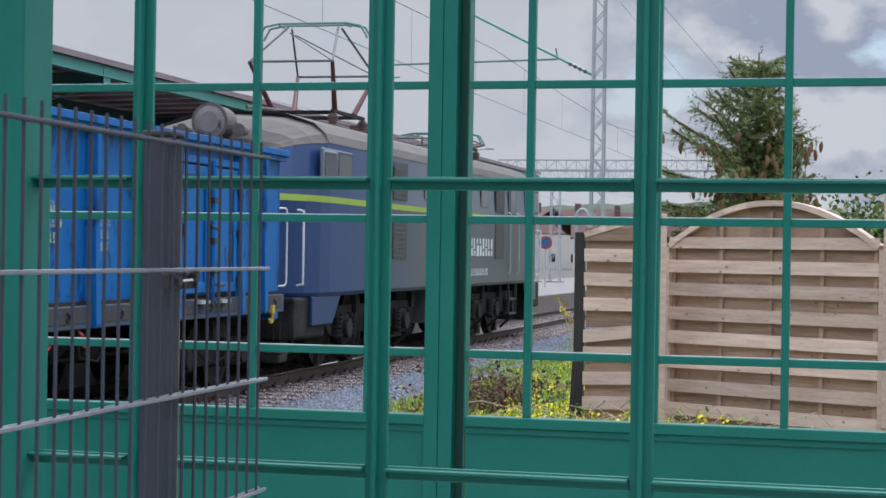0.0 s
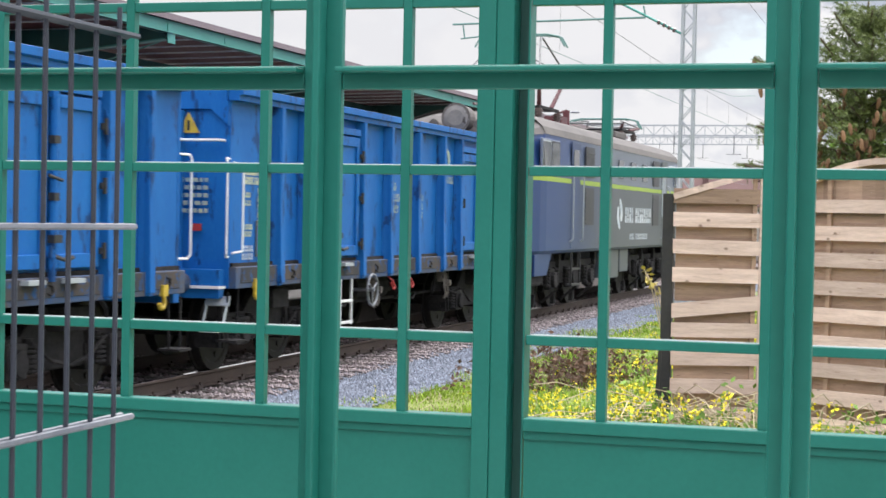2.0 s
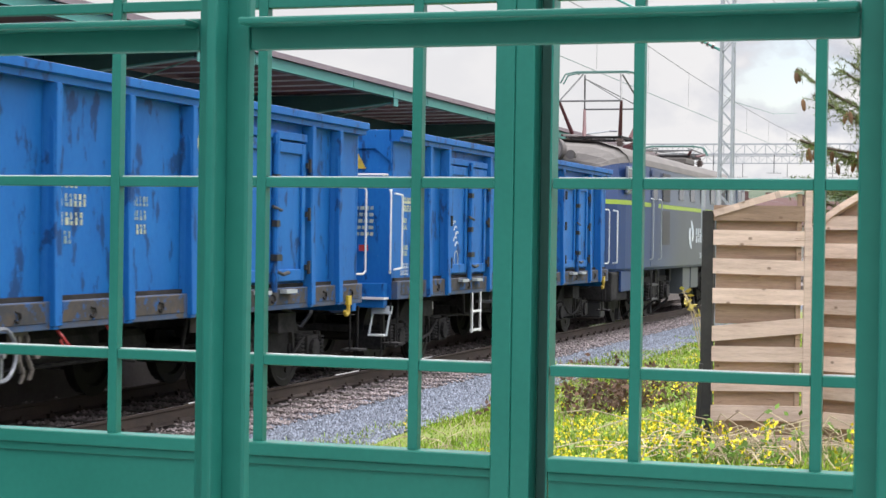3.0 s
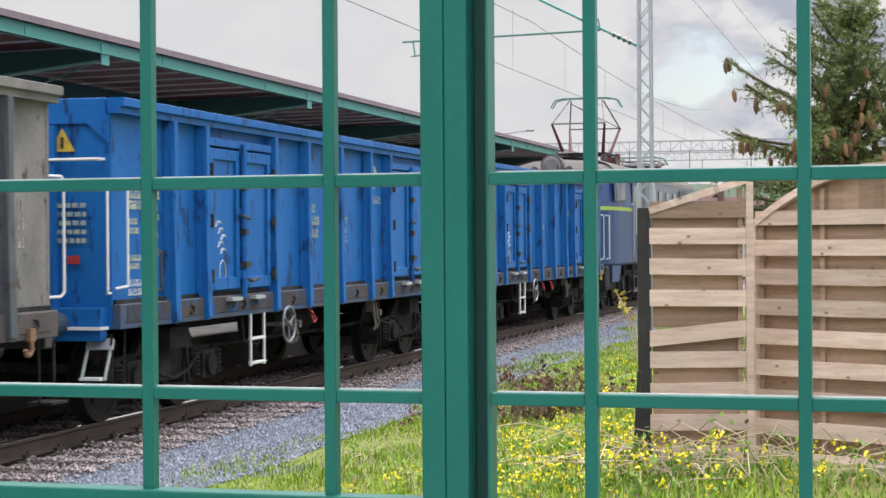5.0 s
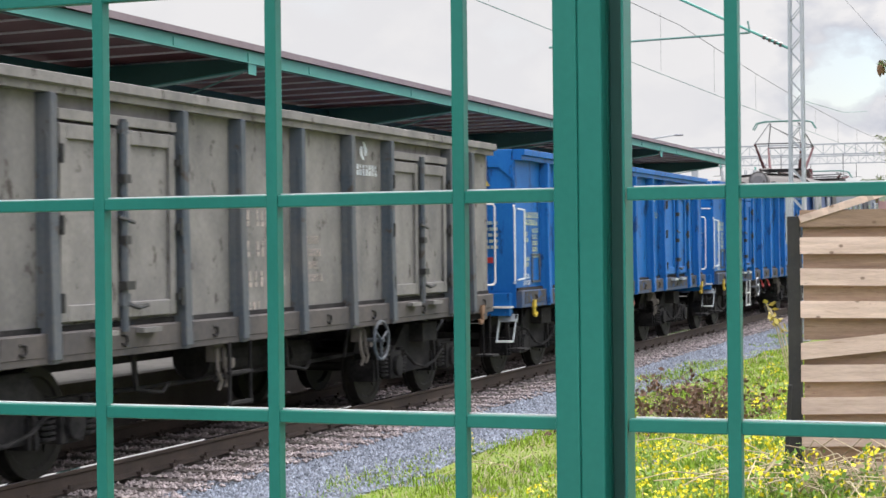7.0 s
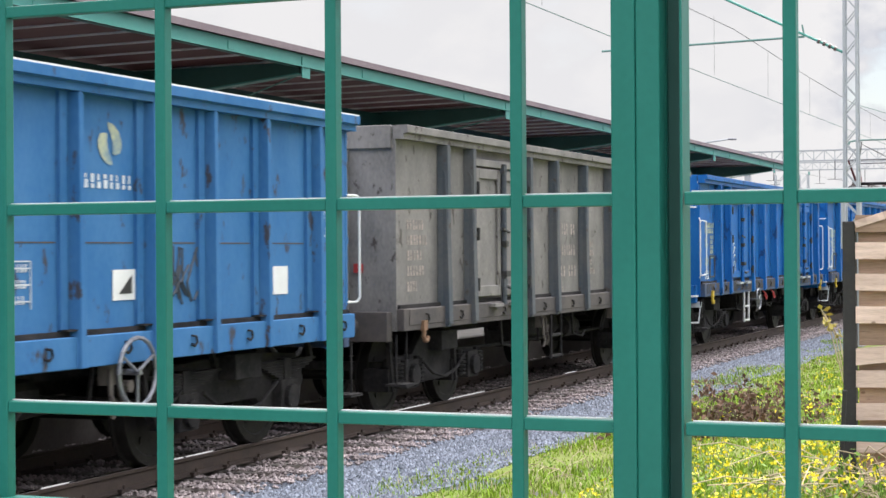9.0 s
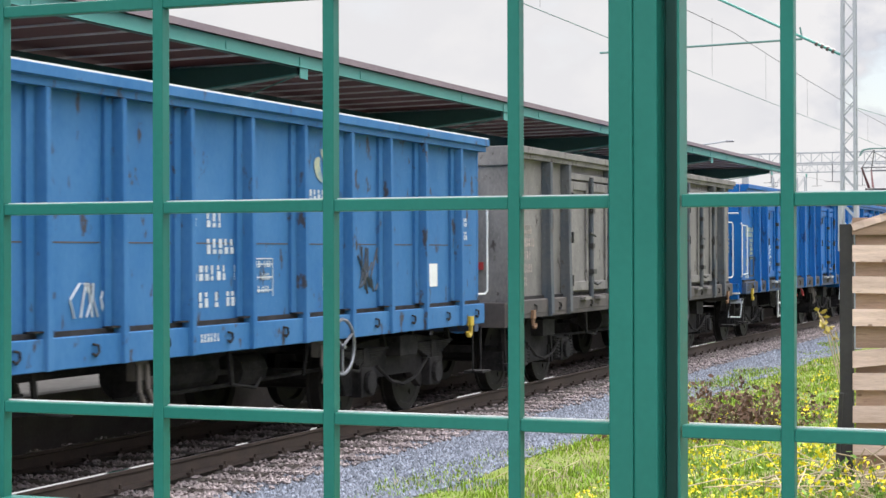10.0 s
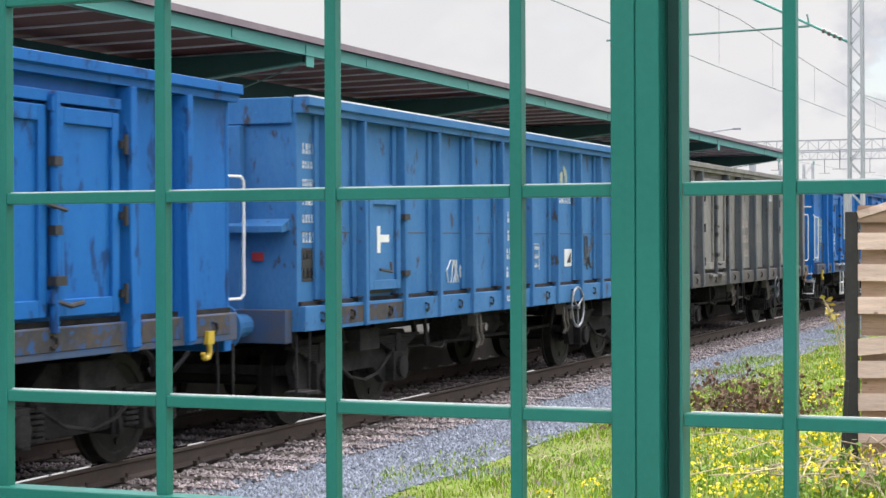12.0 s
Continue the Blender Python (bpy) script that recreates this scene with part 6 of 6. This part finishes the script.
def flower_patch():
    rng = np.random.default_rng(21)
    stems, petals, leaves = Shape(), [], []
    clumps = [(11.3, -6.2, 0.9), (10.2, -6.8, 0.5), (13.0, -5.9, 1.0), (12.0, -7.0, 0.7), (15.5, -6.0, 1.4), (9.4, -7.7, 0.4), (9.0, -8.2, 0.6), (20, -5.2, 2.5), (26, -4.6, 3), (8.6, -7.3, 0.5), (17.0, -7.0, 1.5), (9.0, -6.9, 0.4)]
    for cx, cy, r in clumps:
        for _ in range(int(24 + 14 * r)):
            x, y = cx + rng.normal() * r, cy + rng.normal() * r * 0.55
            if y > edge_y(x) - 0.1 or (9.2 < x < 10.4 and y < -7.3 and x > 9.75 + 0.5 * (-7.3 - y) * 0 - 0.45):
                continue
            z = float(ground_z(x, y))
            h = rng.uniform(0.10, 0.30)
            lx, ly = rng.normal() * 0.06, rng.normal() * 0.06
            stems.rod((x, y, z), (x + lx, y + ly, z + h), 0.0022, 3, caps=False)
            for k in range(rng.integers(3, 9)):
                petals.append((x + lx + rng.normal() * 0.025, y + ly + rng.normal() * 0.025, z + h - abs(rng.normal()) * 0.045))
            for k in range(5):
                f = rng.uniform(0.1, 0.8)
                leaves.append((x + lx * f, y + ly * f, z + h * f))
    part("flower_stems", stems, LEAF, None, "thin green stems of yellow flowers", kind="stuff")
    quads("yellow_flowers", petals + [(p[0] + 0.006, p[1], p[2] + 0.003) for p in petals], 0.019, rng, PETAL, label="small bright yellow wild flowers in the grass", category="flowers", aspect=1.2)
    quads("flower_leaves", leaves, 0.022, rng, LEAF, label="small green leaves of the wild flowers", category="leaves", aspect=2.2)


flower_patch()


def twig_heap(name, centre, spread, count, seed, label, leaf_count, leaf_mat, leaf_size, height):
    rng = np.random.default_rng(seed)
    root = thing(name, pose(centre[0], centre[1], float(ground_z(centre[0], centre[1]))), label, "shrub")
    s, tips = Shape(), []
    for _ in range(count):
        x, y = rng.normal() * spread[0], rng.normal() * spread[1]
        a, ln = rng.uniform(0, 6.28), rng.uniform(0.25, 0.8)
        h = rng.uniform(0.2, 1.0) * height
        dx, dy = ln * math.cos(a), ln * math.sin(a)
        p0, p1, p2, p3 = (x, y, 0.0), (x + dx * 0.3, y + dy * 0.3, h * 0.8), (x + dx * 0.7, y + dy * 0.7, h), (x + dx, y + dy, h * rng.uniform(0.3, 0.9))
        s.path([p0, p1, p2, p3], 0.0032, 4)
        for q, r in ((p0, p1), (p1, p2), (p2, p3)):
            for _k in range(4):
                f = rng.random()
                tips.append([q[i] + f * (r[i] - q[i]) + rng.normal() * 0.025 for i in range(3)])
    part("twigs", s, DRY if leaf_mat is not BRAMBLE else BARK, root)
    tips = np.array(tips)
    quads("leaves", tips[rng.integers(0, len(tips), leaf_count)] + rng.normal(size=(leaf_count, 3)) * 0.02, leaf_size, rng, leaf_mat, root, droop=0.5)
    return root


twig_heap("withered_bush", (18.1, -4.95), (0.45, 0.5), 90, 31, "heap of brown withered bramble with dead leaves", 1500, BRAMBLE, 0.04, 0.55)
twig_heap("dry_brushwood", (9.15, -7.62), (0.16, 0.30), 70, 32, "tangle of pale dry stalks at the fence foot", 90, LEAF, 0.03, 0.26)
twig_heap("dry_brushwood", (9.0, -8.2), (0.16, 0.4), 40, 33, "tangle of pale dry stalks at the fence foot", 160, LEAF, 0.03, 0.30)
twig_heap("dry_brushwood", (14.6, -3.9), (0.25, 0.2), 9, 34, "few pale dry stalks at the edge of the grass", 20, LEAF, 0.02, 0.30)


def yellow_spray():
    rng = np.random.default_rng(41)
    root = thing("yellow_leaved_spray", pose(10.4, -7.22, 0.55), "thin spray of pale yellow autumn leaves by the fence post", "shrub")
    s, tips = Shape(), []
    for k in range(3):
        pts = [(0, -0.02 * k, 0), (0.02, 0.05 + 0.01 * k, 0.45), (0.0, 0.10 + 0.03 * k, 0.75 + 0.04 * k), (0.0, 0.16 + 0.03 * k, 0.86 + 0.05 * k)]
        s.path(pts, 0.004, 4)
        for q, r in zip(pts[2:], pts[3:]):
            for _ in range(10):
                f = rng.random()
                tips.append([q[i] + f * (r[i] - q[i]) + rng.normal() * 0.02 for i in range(3)])
    part("stems", s, DRY, root)
    quads("leaves", tips, 0.028, rng, AUTUMN, root, droop=0.8)


yellow_spray()


def needle_mesh(name, twigs, rng, per, length, mat, parent):
    """Needles round twigs, given as rows of two ends."""
    t = np.asarray(twigs, float)
    n = len(t) * per
    p, q = np.repeat(t[:, 0], per, 0), np.repeat(t[:, 1], per, 0)
    f = rng.random((n, 1))
    d = q - p
    d /= np.linalg.norm(d, axis=1, keepdims=True) + 1e-9
    r = rng.normal(size=(n, 3))
    r -= d * (r * d).sum(1, keepdims=True)
    r /= np.linalg.norm(r, axis=1, keepdims=True)
    base = p + f * (q - p)
    tip = base + (r * 0.85 + d * 0.55) * length * rng.uniform(0.6, 1.2, (n, 1))
    side = np.cross(r, d) * 0.0042
    v = np.stack([base - side, base + side, tip], 1).reshape(-1, 3)
    return sheet(name, v, np.arange(3 * n).reshape(-1, 3), mat, "stuff", parent=parent)


def spruce(x, y, z0, z1, rad, seed):
    rng = np.random.default_rng(seed)
    tree = thing("spruce_tree", pose(x, y, z0), "young spruce tree with drooping twigs and brown cones", "tree")
    h = z1 - z0
    part("trunk", Shape().rod((0, 0, 0), (0.02, 0.03, h * 0.6), 0.07, 8, 0.04).rod((0.02, 0.03, h * 0.6), (0, 0, h), 0.04, 6, 0.006), BARK, tree)
    limbs, twigs, cones = Shape(), [], []
    z = 0.35
    whorl = 0
    while z < h - 0.06:
        f = (h - z) / h
        reach = rad * min(1.0, 0.22 + 2.0 * f) * (0.82 if f > 0.5 else 1.0)
        for k in range(10 if f > 0.45 else 8 if f > 0.2 else 4):
            a = 2.4 * whorl + k * 6.283 / (10 if f > 0.45 else 8 if f > 0.2 else 4) + rng.normal() * 0.3
            ln = reach * rng.uniform(0.65, 1.25) * (1 - 0.42 * max(0.0, -math.sin(a)))
            rise = rng.uniform(0.12, 0.42) + 0.3 * (f < 0.35)
            pts = [np.array([0, 0, z + rng.normal() * 0.05])]
            for s in range(1, 6):
                u = s / 5
                pts.append(np.array([math.cos(a) * ln * u, math.sin(a) * ln * u, pts[0][2] + ln * (rise * u - (0.34 + 0.4 * max(0, f - 0.35)) * u * u + 0.26 * u ** 3)]))
            limbs.path([tuple(q) for q in pts], 0.008 + 0.008 * f, 4)
            for q, r in zip(pts[0:], pts[1:]):
                twigs += [(q, r)] * 3
                d = (r - q) / np.linalg.norm(r - q)
                for _ in range(6):
                    b = q + rng.random() * (r - q)
                    sd = np.array([-math.sin(a), math.cos(a), 0]) * rng.choice([-1, 1])
                    tl = rng.uniform(0.10, 0.26)
                    e = b + (d * 0.5 + sd * 0.7 + np.array([0, 0, rng.uniform(-0.42, 0.16)])) * tl
                    twigs.append((b, e))
                    e2 = b + (e - b) * 0.6
                    if rng.random() < 0.4:
                        twigs.append((e2, e2 + np.array([rng.normal() * 0.03, rng.normal() * 0.03, -rng.uniform(0.06, 0.16)])))
                    if f < 0.42 and rng.random() < 0.14:
                        cones.append(e)
        z += 0.125
        whorl += 1
    for k in range(3):
        twigs.append((np.array([0, 0, h - 0.3]), np.array([rng.normal() * 0.03, rng.normal() * 0.03, h + 0.05])))
    part("limbs", limbs, BARK, tree)
    needle_mesh("needles", twigs, rng, 26, 0.032, NEEDLE, tree)
    prof = [(0.004, 0.0), (0.017, -0.02), (0.020, -0.05), (0.014, -0.085), (0.003, -0.105)]
    cs = Shape()
    n = 7
    vs = [(r * math.cos(6.283 * i / n), r * math.sin(6.283 * i / n), zz) for i in range(n) for r, zz in prof]
    kk = len(prof)
    cs.add(vs, [(i * kk + j, ((i + 1) % n) * kk + j, ((i + 1) % n) * kk + j + 1, i * kk + j + 1) for i in range(n) for j in range(kk - 1)])
    cm = mesh_of("cone", cs, CONE)
    for c in cones[:150]:
        o = new("cone", cm)
        o.parent = tree
        o.matrix_basis = pose(c[0], c[1], c[2], rng.uniform(-15, 15), rng.uniform(-15, 15), 0)
    return tree


spruce(13.55, -8.30, 0.35, 3.74, 0.85, 51)


def round_bush(x, y, z0, r, h, seed, label, mat=LEAF):
    rng = np.random.default_rng(seed)
    b = thing("deciduous_bush", pose(x, y, z0), label, "bush")
    s = Shape()
    ends = []
    for k in range(16):
        a, e = rng.uniform(0, 6.28), rng.uniform(0.5, 1.4)
        q = (r * 0.75 * math.cos(a) * math.cos(e), r * 0.75 * math.sin(a) * math.cos(e), h * (0.45 + 0.45 * math.sin(e)))
        s.path([(0, 0, 0), (q[0] * 0.35, q[1] * 0.35, q[2] * 0.55), q], 0.02, 5)
        ends.append(q)
    part("branches", s, BARK, b)
    ends = np.array(ends)
    c = ends[rng.integers(0, len(ends), 5200)] + rng.normal(size=(5200, 3)) * np.array([r * 0.26, r * 0.26, h * 0.12])
    quads("leaves", c, 0.06, rng, mat, b, droop=0.3)
    return b


round_bush(28.0, -7.45, -0.1, 0.75, 3.35, 61, "round leafy green bush beyond the fence")
round_bush(25.0, -9.4, -0.1, 1.2, 2.7, 62, "dark green bush beyond the fence", NEEDLE)
round_bush(23.0, -8.2, -0.1, 1.0, 2.5, 63, "dark green bush beyond the fence", NEEDLE)
round_bush(70, 6.9, 0.34, 0.9, 1.6, 64, "clipped green shrub on the platform end")
round_bush(73, 7.9, 0.34, 0.9, 1.5, 65, "clipped green shrub on the platform end")


# ---- distance ----
def far_woods():
    rng = np.random.default_rng(71)
    v, f = [], []
    n = 260
    for row, (d, base, top) in enumerate(((620, -0.4, 15), (820, -0.4, 27))):
        k = len(v)
        for i in range(n + 1):
            a = radians(-50 + 130 * i / n)
            hh = top * (0.75 + 0.2 * math.sin(5 * a + row) + 0.10 * math.sin(17 * a) + 0.07 * rng.random())
            for j, u in enumerate((0, 0.5, 0.85, 1.0)):
                dd = d + 60 * u
                v.append((dd * math.cos(a), dd * math.sin(a), base + hh * u ** 0.7 + (rng.normal() * 0.5 if j else 0)))
        for i in range(n):
            for j in range(3):
                q = k + i * 4 + j
                f.append((q, q + 4, q + 5, q + 1))
    sheet("backdrop_woods", np.array(v), f, HILL, "structure", "low wooded hills on the horizon", "hills")


far_woods()


def house(x, y, w, d, h, roof, rz, label):
    hs = thing("house", pose(x, y, -0.3, 0, 0, rz), label, "house", "houses beyond the station")
    part("wall", Shape().box(-w / 2, w / 2, -d / 2, d / 2, 0, h), RENDERED, hs)
    part("roof", Shape().extrude_x([(-d / 2 - 0.4, h), (0, h + roof), (d / 2 + 0.4, h), (d / 2 + 0.4, h - 0.15), (0, h + roof - 0.2), (-d / 2 - 0.4, h - 0.15)], -w / 2 - 0.4, w / 2 + 0.4), ROOFRED, hs)
    for k in range(3):
        win = part("window", Shape().box(-w / 2 - 0.03, -w / 2 + 0.02, -d / 2 + d * (k + 0.5) / 3 - 0.5, -d / 2 + d * (k + 0.5) / 3 + 0.5, 1.0, 2.2), DARKGLASS, hs)
    part("chimney", Shape().box(-0.4, 0.4, 0.6, 1.3, h + roof * 0.4, h + roof + 0.9), ROOFRED, hs)
    return hs


for i, (d, az, w, dd, h, rf, rz) in enumerate([(260, 10.6, 14, 10, 5, 4.0, 20), (280, 9.4, 12, 10, 5.5, 4.0, 70), (240, 8.2, 12, 9, 4.5, 3.6, 100), (300, 7.3, 16, 10, 5.5, 4.2, 40), (270, 11.8, 12, 9, 5, 4, 10), (250, 6.2, 12, 9, 4.5, 3.5, 80)]):
    house(d * math.cos(radians(az)), -9 + d * math.sin(radians(az)), w, dd, h, rf, rz, "distant rendered house with a red tiled gable roof")


def motions():
    rows = [(0.4 * i, 4.45 * 0.4 * i - 0.0335 * (0.4 * i) ** 2) for i in range(31)]
    for ob, x0 in TRAIN:
        walk(ob, [(t, pose(x0 + s, 0, 0)) for t, s in rows])
    step = 4 / 30
    fine = [min(12.0, step * i) for i in range(91)]
    for ob, (x, y, z), r in WHEELS:
        walk(ob, [(t, pose(x, y, z, 0, math.degrees((4.45 * t - 0.0335 * t * t) / r), 0)) for t in fine])


motions()
